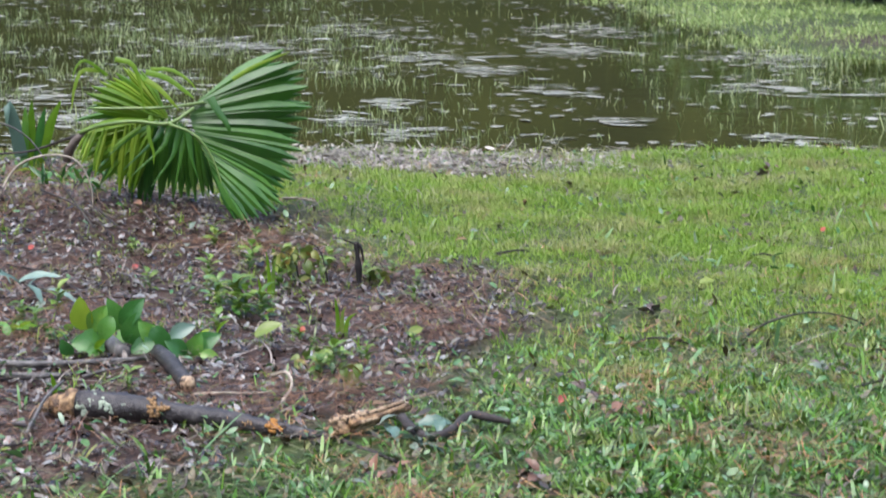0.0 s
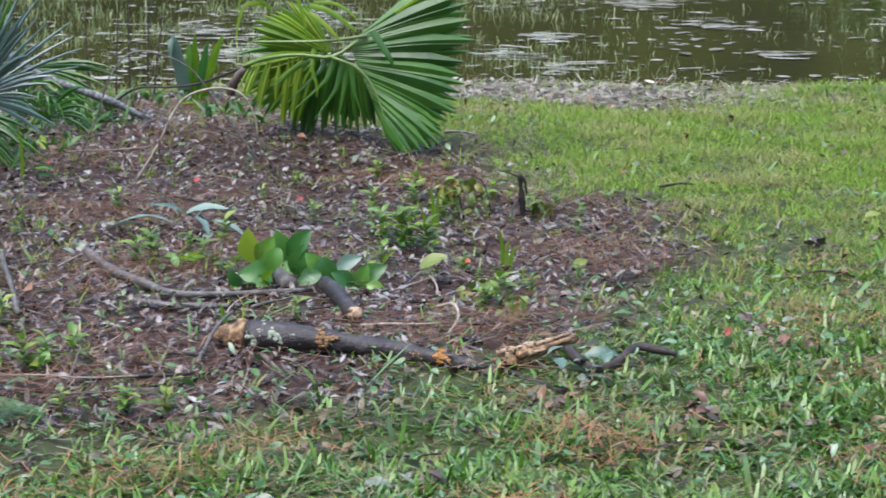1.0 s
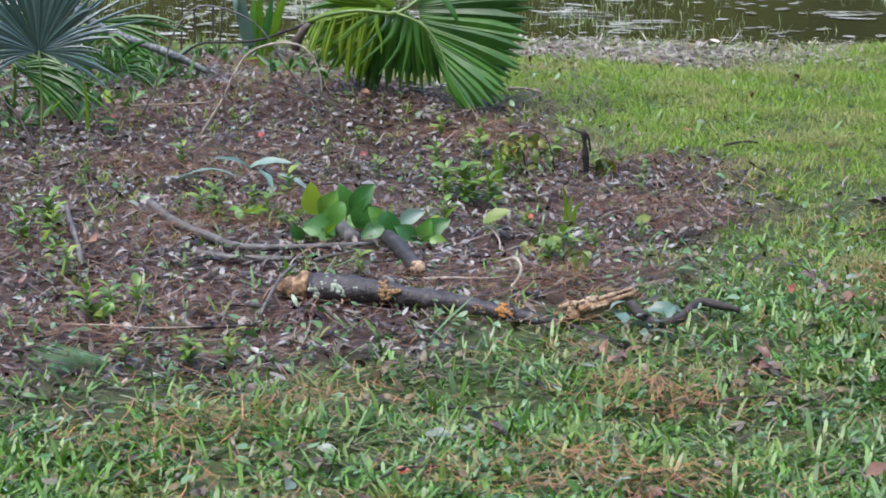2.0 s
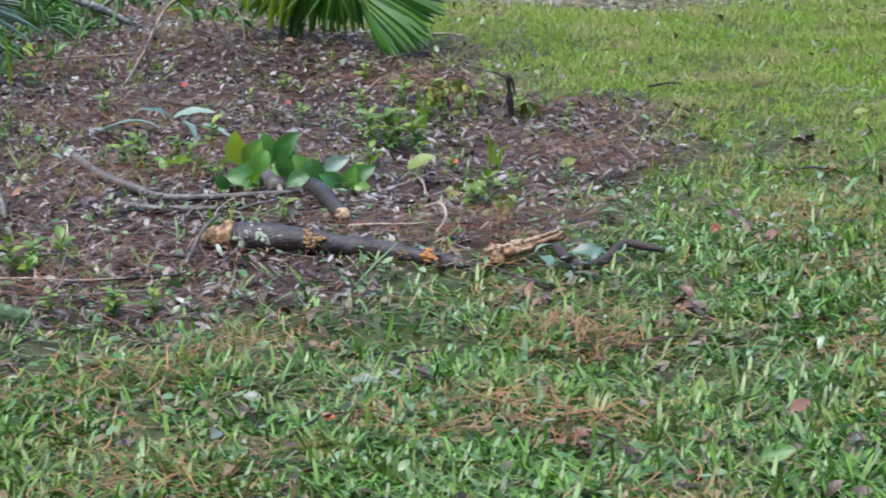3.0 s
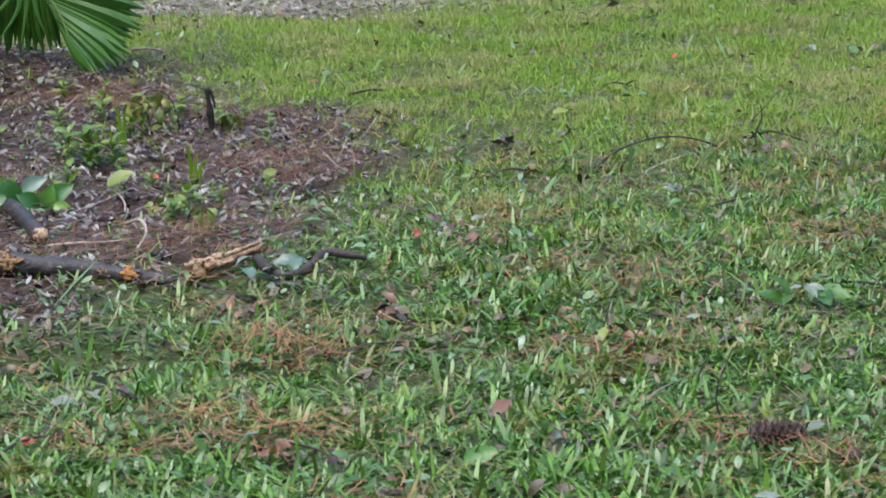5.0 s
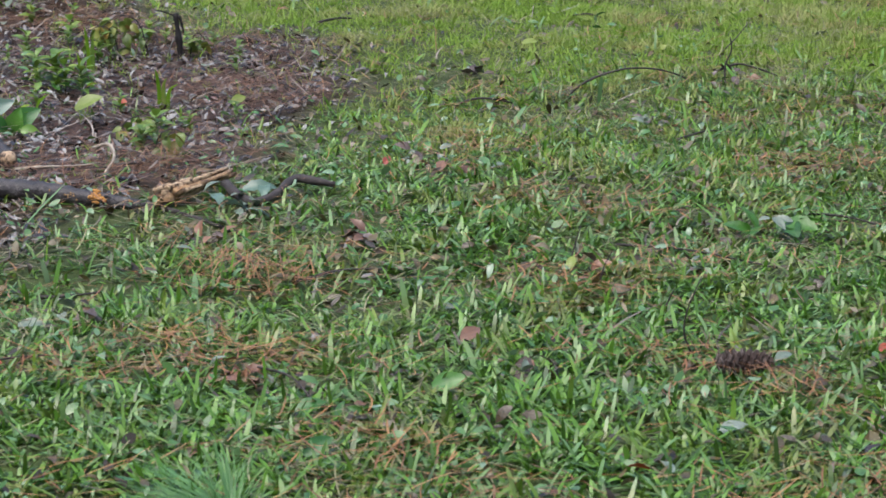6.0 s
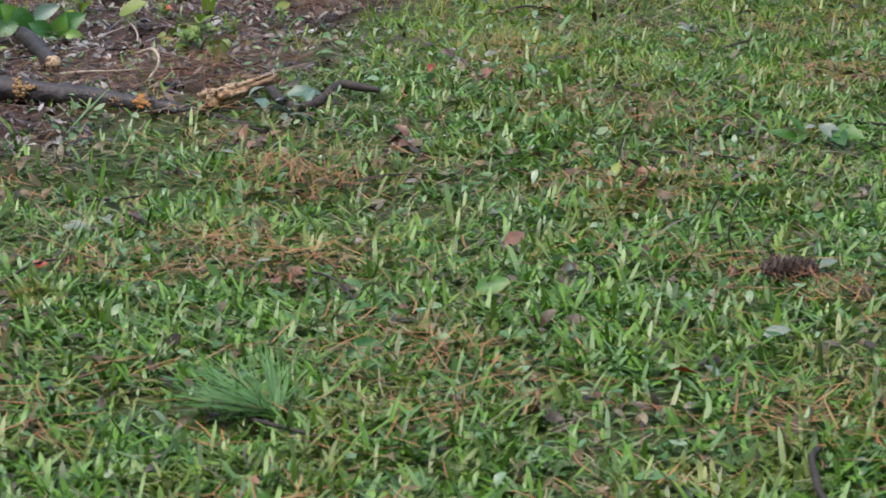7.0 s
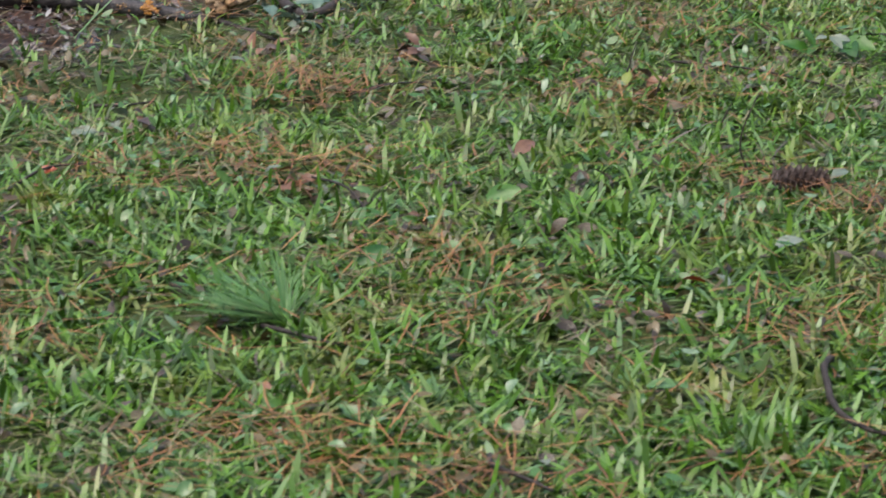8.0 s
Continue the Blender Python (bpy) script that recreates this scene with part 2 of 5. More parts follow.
def ground_material():
    m = bpy.data.materials.new("soil")
    m.use_nodes = True
    n, l = m.node_tree.nodes, m.node_tree.links
    b = n["Principled BSDF"]
    geo = n.new("ShaderNodeNewGeometry")
    at = n.new("ShaderNodeAttribute")
    at.attribute_name = "litter"

    def noise_tex(scale, detail=6):
        t = n.new("ShaderNodeTexNoise")
        t.inputs["Scale"].default_value, t.inputs["Detail"].default_value = scale, detail
        l.new(geo.outputs["Position"], t.inputs["Vector"])
        return t.outputs["Fac"]

    def ramp(fac, cols):
        r = n.new("ShaderNodeValToRGB")
        el = r.color_ramp.elements
        while len(el) < len(cols):
            el.new(.5)
        for e, (p, c) in zip(el, cols):
            e.position, e.color = p, (*c, 1)
        l.new(fac, r.inputs[0])
        return r.outputs[0]
    a, c, d = noise_tex(55), noise_tex(7), noise_tex(160)
    straw = ramp(a, [(.25, (.010, .007, .006)), (.45, (.035, .020, .015)), (.6, (.07, .038, .025)), (.75, (.12, .085, .065))])
    soil = ramp(a, [(.25, (.008, .008, .005)), (.45, (.022, .022, .011)), (.62, (.045, .042, .019)), (.8, (.09, .07, .036))])
    moss = ramp(c, [(.3, (.026, .052, .009)), (.7, (.066, .10, .018))])
    m1 = n.new("ShaderNodeMix")
    m1.data_type = "RGBA"
    m1.inputs[0].default_value = .6
    l.new(soil, m1.inputs[6]), l.new(moss, m1.inputs[7])
    m2 = n.new("ShaderNodeMix")
    m2.data_type = "RGBA"
    l.new(at.outputs["Fac"], m2.inputs[0]), l.new(m1.outputs[2], m2.inputs[6]), l.new(straw, m2.inputs[7])
    b.inputs["Specular IOR Level"].default_value = .18
    l.new(m2.outputs[2], b.inputs["Base Color"])
    rr = n.new("ShaderNodeMapRange")
    rr.inputs[3].default_value, rr.inputs[4].default_value = .35, .85
    l.new(a, rr.inputs[0]), l.new(rr.outputs[0], b.inputs["Roughness"])
    bp = n.new("ShaderNodeBump")
    bp.inputs["Strength"].default_value, bp.inputs["Distance"].default_value = .9, .012
    l.new(d, bp.inputs["Height"]), l.new(bp.outputs[0], b.inputs["Normal"])
    return m


SOIL = ground_material()

# ---- the lie of the land ----
WATER_Z = -0.03
LITTER = np.array([(-9, 12.0), (-0.35, 11.8), (0.05, 10.9), (0.6, 9.9), (0.72, 9.47), (0.9, 8.95), (1.2, 9.0), (1.43, 8.53), (1.2, 7.68), (0.85, 7.0), (0.55, 6.6),
                   (0.24, 6.3), (-0.06, 6.1), (-0.29, 5.92), (-0.5, 5.82), (-0.86, 5.7), (-1.6, 5.6), (-9, 5.0)])
rng = np.random.default_rng(7)


def wob(x, y, s, seed=0.0):
    """A smooth wandering field from -1 to 1, of about s metres' grain."""
    a, b = x / s + seed, y / s - seed * 1.7
    return (np.sin(a * 1.9 + 1.3 * np.sin(b * 1.1 + seed)) + np.sin(b * 2.3 + 1.7 * np.sin(a * 0.8 - seed)) + np.sin((a + b) * 3.1 + np.sin(a * 2.7)) * .6) / 2.6


def poly_dist(x, y, poly):
    """The distance to the polygon's edge, positive inside."""
    best, inside = np.full(np.shape(x), 1e9), np.zeros(np.shape(x), bool)
    for (ax, ay), (bx, by) in zip(poly, np.roll(poly, -1, 0)):
        dx, dy = bx - ax, by - ay
        u = np.clip(((x - ax) * dx + (y - ay) * dy) / (dx * dx + dy * dy), 0, 1)
        best = np.minimum(best, np.hypot(x - ax - u * dx, y - ay - u * dy))
        inside ^= ((ay > y) != (by > y)) & (x < ax + (y - ay) * dx / (dy if dy else 1e-9))
    return np.where(inside, best, -best)


def smooth(a, b, v):
    u = np.clip((v - a) / (b - a), 0, 1)
    return u * u * (3 - 2 * u)


def litter_amount(x, y):
    return smooth(-.22, .18, poly_dist(x, y, LITTER) + .16 * wob(x, y, .35, 2.0))


def pond_depth(x, y):
    """Metres from the shore, positive in the pond."""
    near = y - (12.03 + .18 * wob(x, y * 0, 1.1, .5) - .22 * smooth(-.2, -1.0, x))
    bank = 5.1 + .5 * wob(x * 0, y, 2.2, 1.0) - .03 * (y - 16)
    right = np.where(y > 14.0, bank + 9 * smooth(17.5, 14.0, y) - x, 9.0)
    far = 38 - y
    return np.minimum(np.minimum(near, right), far)


def height(x, y):
    d = pond_depth(x, y)
    z = .012 * wob(x, y, .8, 3.0) + .006 * wob(x, y, .23, 5.0)
    z = z + .07 * np.exp(-((x + .1) ** 2 / 1.0 + (y - 10.3) ** 2 / .35)) * smooth(.2, -.8, d)
    return z * smooth(.6, -.6, d) - .16 * smooth(-.25, 1.8, d) + .5 * smooth(22, 60, np.abs(x) + np.abs(y - 8))


def gz(x, y):
    return float(height(np.array(float(x)), np.array(float(y))))


# ---- mesh helpers ----


def link(name, me, material, parent=None, label=""):
    me.materials.append(material)
    ob = new(name, me)
    if parent:
        ob.parent = parent
    return tagged(ob, label)


def part(name, bm, material, parent=None, label="", smooth_faces=True):
    me = bpy.data.meshes.new(name)
    bm.to_mesh(me)
    bm.free()
    if smooth_faces:
        me.polygons.foreach_set("use_smooth", [True] * len(me.polygons))
    return link(name, me, material, parent, label)


def raw_mesh(name, co, quads, tris=None, flat=False):
    """A mesh straight from arrays of corners, quads and triangles."""
    me = bpy.data.meshes.new(name)
    tris = np.zeros((0, 3), int) if tris is None else tris
    nq, nt = len(quads), len(tris)
    me.vertices.add(len(co))
    me.vertices.foreach_set("co", np.asarray(co, np.float32).ravel())
    me.loops.add(nq * 4 + nt * 3)
    me.loops.foreach_set("vertex_index", np.concatenate([quads.ravel(), tris.ravel()]).astype(np.int32))
    me.polygons.add(nq + nt)
    me.polygons.foreach_set("loop_start", np.concatenate([np.arange(nq) * 4, nq * 4 + np.arange(nt) * 3]).astype(np.int32))
    me.polygons.foreach_set("use_smooth", np.full(nq + nt, not flat))
    me.update(calc_edges=True)
    me.validate()
    return me


def blades(name, base, yaw, lean, length, width, curl, material):
    """Many narrow tapering blades in one mesh. lean: from the vertical, in radians; curl: how much more it leans at the tip."""
    k = len(base)
    s = np.array([0, .4, .8, 1.0])
    side = np.stack([-np.sin(yaw), np.cos(yaw), 0 * yaw], 1)
    out = np.stack([np.cos(yaw), np.sin(yaw), 0 * yaw], 1)
    at, rows = base.copy(), []
    for i, u in enumerate(s):
        if i:
            ang = lean + curl * (s[i - 1] + u) / 2
            at = at + (out * np.sin(ang)[:, None] + np.array([0, 0, 1.0]) * np.cos(ang)[:, None]) * (length * (u - s[i - 1]))[:, None]
        w = (width * (.75, 1.0, .78, 0)[i] / 2)[:, None]
        rows += [at - side * w, at + side * w] if i < 3 else [at]
    co = np.stack(rows, 1).reshape(-1, 3)
    o = np.arange(k)[:, None] * 7
    quads = np.concatenate([o + np.array([[0, 1, 3, 2]]), o + np.array([[2, 3, 5, 4]])])
    return raw_mesh(name, co, quads, o + np.array([[4, 5, 6]]))


def leaves(name, base, yaw, pitch, length, width, cup, roll):
    """Many oval leaves in one mesh: five stations of three points, folded along the midrib and bent."""
    k = len(base)
    S, W = np.array([0, .22, .52, .8, 1.0]), np.array([.06, .78, 1.0, .62, .03])
    out = np.stack([np.cos(yaw) * np.cos(pitch), np.sin(yaw) * np.cos(pitch), np.sin(pitch)], 1)
    side = np.stack([-np.sin(yaw), np.cos(yaw), 0 * yaw], 1)
    up = np.cross(out, side)
    side, up = side * np.cos(roll)[:, None] + up * np.sin(roll)[:, None], up * np.cos(roll)[:, None] - side * np.sin(roll)[:, None]
    rows = []
    for s, w in zip(S, W):
        mid = base + out * (length * (s - .5))[:, None] - up * (cup * length * (2 * s - 1) ** 2)[:, None]
        e = (width * w / 2)[:, None]
        lift = up * (np.abs(cup) * width * w * .8)[:, None]
        rows += [mid - side * e + lift, mid, mid + side * e + lift]
    co = np.stack(rows, 1).reshape(-1, 3)
    o = np.arange(k)[:, None] * 15
    quads = np.concatenate([o + np.array([[3 * i + j, 3 * i + j + 1, 3 * i + j + 4, 3 * i + j + 3]]) for i in range(4) for j in range(2)])
    return raw_mesh(name, co, quads)


def strands(name, base, yaw, tilt, bend, length, width):
    """Many thin curved ribbons lying or standing, four lengths each."""
    k, at, rows = len(base), base.copy(), []
    ang = yaw.copy()
    for i in range(5):
        out = np.stack([np.cos(ang) * np.cos(tilt), np.sin(ang) * np.cos(tilt), np.sin(tilt)], 1)
        side = np.stack([-np.sin(ang), np.cos(ang), 0 * ang], 1)
        w = (width * (.9, 1, 1, .8, .3)[i] / 2)[:, None]
        rows += [at - side * w, at + side * w]
        at = at + out * (length / 4)[:, None]
        ang = ang + bend / 4
    co = np.stack(rows, 1).reshape(-1, 3)
    o = np.arange(k)[:, None] * 10
    quads = np.concatenate([o + np.array([[2 * i, 2 * i + 1, 2 * i + 3, 2 * i + 2]]) for i in range(4)])
    return raw_mesh(name, co, quads)


def glide(pts, n):
    """Points spread evenly along a smooth curve through pts (a Catmull-Rom spline)."""
    p = [Vector(q) for q in pts]
    p = [p[0] * 2 - p[1]] + p + [p[-1] * 2 - p[-2]]
    out = []
    for i in range(n):
        u = i / (n - 1) * (len(p) - 3)
        k = min(int(u), len(p) - 4)
        t = u - k
        a, b, c, d = p[k:k + 4]
        out.append(.5 * ((2 * b) + (c - a) * t + (2 * a - 5 * b + 4 * c - d) * t * t + (3 * b - a - 3 * c + d) * t ** 3))
    return out


def tube(pts, r0, r1, n=14, seg=8, rough=.12, seed=0, bm=None):
    """A stick along pts, from radius r0 to r1, with knobbly bark."""
    bm = bm or bmesh.new()
    path, rings = glide(pts, n), []
    for i, p in enumerate(path):
        way = (path[min(i + 1, n - 1)] - path[max(i - 1, 0)]).normalized()
        a = way.cross(Vector((0, 0, 1)) if abs(way.z) < .9 else Vector((1, 0, 0))).normalized()
        b = way.cross(a)
        r = r0 + (r1 - r0) * i / (n - 1)
        r *= 1 + rough * 1.3 * noise.noise(p * (2.5 / max(r0, .004) * .1) + Vector((seed, 0, 0)))
        rings.append([bm.verts.new(p + (a * math.cos(q) + b * math.sin(q)) * r * (1 + rough * noise.noise(p * 60 + Vector((math.cos(q), math.sin(q), seed)) * 2)))
                      for q in (2 * math.pi * k / seg for k in range(seg))])
    for u, v in zip(rings, rings[1:]):
        for k in range(seg):
            bm.faces.new((u[k], u[(k + 1) % seg], v[(k + 1) % seg], v[k]))
    bm.faces.new(rings[0][::-1]), bm.faces.new(rings[-1])
    return bm


def stuff(name, me, material, label, category):
    return tagged(link(name, me, material), label, category, kind="stuff")


def holder(name, x, y, z, label, category, group=""):
    ob = new(name)
    ob.location = (x, y, z)
    ob.empty_display_size = .05
    return tagged(ob, label, category, group)


# ---- ground, water, distance ----
gx = np.unique(np.concatenate([np.linspace(-4, 7.5, 150), np.linspace(-4, -60, 24), np.linspace(7.5, 60, 22), [-900, -300, 300, 900]]))
gy = np.unique(np.concatenate([np.linspace(1.5, 18, 210), np.linspace(18, 30, 40), np.linspace(30, 70, 18), np.linspace(1.5, -50, 20), [-900, -300, 300, 900]]))
X, Y = np.meshgrid(gx, gy)
Z = height(X, Y)
idx = np.arange(X.size).reshape(X.shape)
gq = np.stack([idx[:-1, :-1], idx[:-1, 1:], idx[1:, 1:], idx[1:, :-1]], -1).reshape(-1, 4)
gm = raw_mesh("ground", np.stack([X, Y, Z], -1).reshape(-1, 3), gq)
la = gm.attributes.new("litter", "FLOAT", "POINT")
mud = smooth(.95, .2, np.abs(Y - 11.65 + .2 * wob(X, Y, .5, 4.0))) * smooth(.4, .9, X) * smooth(2.6, 1.9, X)
bare = .9 * np.exp(-((X - 5.6) ** 2 / .35 + (Y - 18.3) ** 2 / 1.2))
la.data.foreach_set("value", np.maximum(np.maximum(litter_amount(X, Y), mud * .8), bare).astype(np.float32).ravel())
tagged(link("ground", gm, SOIL), "wet lawn soil with brown leaf litter", kind="structure")

bm = bmesh.new()
bm.faces.new([bm.verts.new(p) for p in ((-70, 10.5, WATER_Z), (24, 10.5, WATER_Z), (24, 40, WATER_Z), (-70, 40, WATER_Z))])
tagged(part("water", bm, water_mat, smooth_faces=False), "murky olive-brown pond water with a still surface", kind="structure")

# unseen woods for the water to mirror, raised all round to block low skylight
bm = bmesh.new()
ring = []
for k in range(121):
    a = 2 * math.pi * k / 120
    r = 47 + 4 * math.sin(a * 5 + 1)
    top = 17 + 2.8 * noise.noise(Vector((a * 6, 0, 3))) + 1.6 * noise.noise(Vector((a * 19, 0, 8)))
    ring.append([bm.verts.new((r * math.cos(a), 12 + r * math.sin(a), z)) for z in (-.2, top * .35, top * .7, top)])
for u, v in zip(ring, ring[1:]):
    for k in range(3):
        bm.faces.new((u[k], v[k], v[k + 1], u[k + 1]))
tagged(part("backdrop", bm, WOODS), "dark wall of unseen distant woods round the pond", kind="structure")

# ---- palms ----


def leaflet(base, way, normal, length, half, droop, cup=.28, n=7):
    """One pleated finger of a fan leaf: widens with its distance from the hub, then tapers to a point."""
    bm = bmesh.new()
    way, normal = Vector(way).normalized(), Vector(normal).normalized()
    side = way.cross(normal).normalized()
    normal = side.cross(way)
    rows = []
    for i in range(n):
        s = i / (n - 1)
        w = half * (s / .55 if s < .55 else max(0.02, 1 - ((s - .55) / .45) ** 1.5)) * length
        w = max(w, .0025)
        p = Vector(base) + way * (length * s) + Vector((0, 0, -1)) * (droop * length * s ** 3)
        rows.append([bm.verts.new(p - side * w), bm.verts.new(p + normal * (w * cup)), bm.verts.new(p + side * w)])
    for u, v in zip(rows, rows[1:]):
        bm.faces.new((u[0], u[1], v[1], v[0]))
        bm.faces.new((u[1], u[2], v[2], v[1]))
    return bm


def fan(thing, hub0, hub1, a0, a1, count, length, material, depth=(0, 0), half=.085, droop=.1, jitter=.04, seed=0, gaps=0.0, under=None):
    """A fan of leaflets whose feet run from hub0 to hub1 and whose angles run from a0 to a1 degrees in an upright plane."""
    r = random.Random(seed)
    o = thing.location
    for i in range(count):
        u = i / max(1, count - 1)
        a = radians(a0 + (a1 - a0) * u + r.uniform(-1.5, 1.5))
        y = depth[0] + (depth[1] - depth[0]) * u + r.uniform(-.06, .06)
        way = (math.cos(a), y, math.sin(a))
        foot = Vector(hub0).lerp(Vector(hub1), u) - o
        le = float(np.interp(u, np.linspace(0, 1, len(length)), length)) * (1 + r.uniform(-jitter, jitter))
        if r.random() < gaps:
            continue
        part("leaflet", leaflet(foot, way, (.35 * r.uniform(-1, 1), -1, .25 + r.uniform(-.3, .3)), le, half * r.uniform(.8, 1.15), droop * r.uniform(.3, 2.0), .75), material, under or thing, smooth_faces=False)


def spread(thing, feet, tips, count, material, half, face, droop=.03, pleat=.6, seed=0, gaps=0.0, under=None, short=.94):
    """Part of a fan leaf whose leaflets reach from a curved rib to a curved outer edge."""
    r = random.Random(seed)
    o = thing.location
    for a, b in zip(glide(feet, count), glide(tips, count)):
        wild = Vector((r.uniform(-.012, .012), r.uniform(-.02, .02), r.uniform(-.012, .012)))
        if r.random() < gaps:
            continue
        way = (b + wild - a) * r.uniform(short, 1.03)
        nrm = Vector(face) + Vector((r.uniform(-.15, .15), 0, r.uniform(-.15, .15)))
        part("leaflet", leaflet(a - o, way, nrm, way.length, half * r.uniform(.85, 1.15), droop * r.uniform(.3, 1.8), pleat), material, under or thing, smooth_faces=False)


palm = holder("fan_palm", -.2, 10.05, gz(-.2, 10.05), "fallen green fan palm with pleated fronds lying on leaf litter", "palm")
o = palm.location
stalk_a = part("petiole", tube([Vector(p) - o for p in ((.31, 9.97, .48), (.16, 9.95, .462), (0, 9.95, .458), (-.14, 9.97, .455))], .007, .005, 12, 6, .04), PETIOLE, palm, "pale green palm stalk")
stalk_b = part("petiole", tube([Vector(p) - o for p in ((.27, 9.95, .46), (.17, 9.93, .40), (.03, 9.94, .408), (-.10, 9.98, .385), (-.18, 10.05, .345))], .008, .007, 14, 6, .04), PETIOLE, palm, "pale green palm stalk")
spread(palm, [(.29, 9.99, .485), (.255, 9.97, .44), (.262, 9.95, .39), (.288, 9.93, .335), (.32, 9.90, .265), (.35, 9.88, .19)], [(.645, 10.03, .69), (.705, 10.0, .60), (.72, 9.97, .48), (.70, 9.93, .385), (.675, 9.89, .285), (.64, 9.85, .18), (.585, 9.81, .085), (.505, 9.79, .035), (.42, 9.8, .03)], 40, PALM, .082, (-.1, -1, .35), seed=1, under=stalk_a)
fan(palm, (.17, 10.04, .41), (.12, 10.04, .40), 118, 252, 32, (.25, .30, .31, .33, .32, .27), PALMLIGHT, depth=(.25, -.05), half=.072, droop=.05, jitter=.10, seed=2, gaps=.05, under=stalk_b)
# dark PALM leaflets behind and below the lit ones paint the hollow's shade
fan(palm, (.14, 10.12, .41), (.10, 10.12, .40), 120, 225, 14, (.24, .30, .32), PALM, depth=(.2, .1), half=.06, droop=.12, jitter=.12, seed=12, under=stalk_b)
spread(palm, [(.04, 10.16, .395), (.12, 10.16, .40), (.20, 10.14, .40), (.25, 10.12, .36), (.30, 10.1, .30)], [(-.02, 10.19, .10), (.06, 10.18, .08), (.16, 10.16, .06), (.25, 10.14, .07), (.34, 10.12, .09)], 22, PALM, .065, (.1, -1, -.45), droop=.08, seed=3, gaps=.06, short=.66, under=stalk_b)
spread(palm, [(-.14, 10.04, .37), (-.06, 10.04, .38), (.06, 10.03, .40)], [(-.19, 10.02, .27), (-.15, 10.0, .19), (-.06, 10.0, .15), (.02, 10.02, .14)], 14, PALMLIGHT, .075, (-.1, -1, .1), droop=.08, seed=43, gaps=.1, short=.66, under=stalk_b)
spread(palm, [(-.02, 10.12, .40), (.10, 10.12, .41), (.22, 10.10, .40)], [(-.10, 10.12, .17), (.02, 10.10, .12), (.18, 10.10, .08)], 12, PALM, .08, (0, -1, -.3), droop=.1, seed=13, gaps=.15, short=.66, under=stalk_b)
spread(palm, [(.22, 10.10, .38), (.28, 10.08, .32), (.33, 10.05, .24)], [(.24, 10.1, .09), (.32, 10.08, .06), (.38, 10.06, .07)], 10, PALM, .07, (0, -1, -.2), droop=.08, seed=4, gaps=.15, short=.66, under=stalk_b)


def strip(thing, pts, w, material, name="leaflet"):
    """A long torn leaf strip along a curve."""
    bm = bmesh.new()
    path, rows = glide(pts, 9), []
    for i, p in enumerate(path):
        way = (path[min(i + 1, 8)] - path[max(i - 1, 0)]).normalized()
        side = way.cross(Vector((0, -1, .3))).normalized()
        ww = w * (1 - (i / 8) ** 2 * .9)
        q = p - thing.location
        rows.append([bm.verts.new(q - side * ww), bm.verts.new(q + Vector((0, -ww * .4, 0))), bm.verts.new(q + side * ww)])
    for u, v in zip(rows, rows[1:]):
        bm.faces.new((u[0], u[1], v[1], v[0]))
        bm.faces.new((u[1], u[2], v[2], v[1]))
    return part(name, bm, material, thing)


strip(palm, [(-.04, 9.98, .65), (.03, 9.96, .63), (.06, 9.95, .54), (.075, 9.94, .44)], .010, PALMLIGHT)
strip(palm, [(.08, 9.97, .60), (.16, 9.95, .58), (.24, 9.93, .525), (.27, 9.92, .50)], .012, PALMLIGHT)
strip(palm, [(.08, 9.96, .57), (.13, 9.94, .54), (.18, 9.92, .49), (.21, 9.92, .455)], .011, PALMLIGHT)
strip(palm, [(.10, 9.98, .61), (.18, 9.96, .61), (.25, 9.94, .57), (.28, 9.93, .53)], .008, PALMLIGHT)
strip(palm, [(.33, 9.9, .51), (.36, 9.88, .46), (.40, 9.86, .40), (.41, 9.86, .36)], .016, PALM)
strip(palm, [(-.10, 10.02, .60), (-.17, 10.0, .60), (-.20, 9.98, .53), (-.21, 9.97, .45)], .009, PALMLIGHT)
strip(palm, [(-.07, 10.02, .58), (-.15, 10.0, .64), (-.19, 9.99, .62), (-.21, 9.98, .56)], .007, PALMLIGHT)
strip(palm, [(.10, 9.95, .43), (.09, 9.92, .36), (.11, 9.91, .29), (.11, 9.9, .24)], .009, PALMLIGHT)
strip(palm, [(.06, 9.94, .385), (.01, 9.93, .35), (-.04, 9.92, .31), (-.06, 9.92, .30)], .008, PALMLIGHT)
strip(palm, [(.42, 9.9, .58), (.50, 9.9, .63), (.58, 9.9, .665), (.645, 9.9, .69)], .008, PALMLIGHT)
part("costa", tube([Vector(p) - o for p in ((.17, 9.92, .40), (.27, 9.9, .36), (.335, 9.88, .28), (.37, 9.86, .19), (.385, 9.85, .12))], .006, .003, 14, 6, .03), PETIOLE, palm, "yellow-green arched leaf rib")
# dark strips across the middle, the inner shade put into leaf colour
for a, b, c in (((.16, 9.95, .40), (.11, 9.93, .33), (-.01, 9.92, .215)), ((.19, 9.95, .40), (.14, 9.93, .30), (.02, 9.92, .19)), ((.22, 9.95, .39), (.18, 9.93, .26), (.10, 9.92, .15)), ((.245, 9.95, .37), (.26, 9.93, .26), (.29, 9.92, .17)),
                ((.23, 9.96, .38), (.215, 9.94, .25), (.19, 9.93, .13)), ((.13, 9.96, .40), (.04, 9.94, .36), (-.07, 9.93, .27))):
    strip(palm, [a, Vector(a).lerp(Vector(b), .5), b, c], .012, PALM)
part("stem", tube([Vector(p) - o for p in ((-.235, 10.10, .235), (-.225, 10.08, .265), (-.20, 10.06, .31), (-.16, 10.05, .35))], .020, .011, 10, 9, .5), TWIGSTUFF, palm, "brown fibrous palm stem")

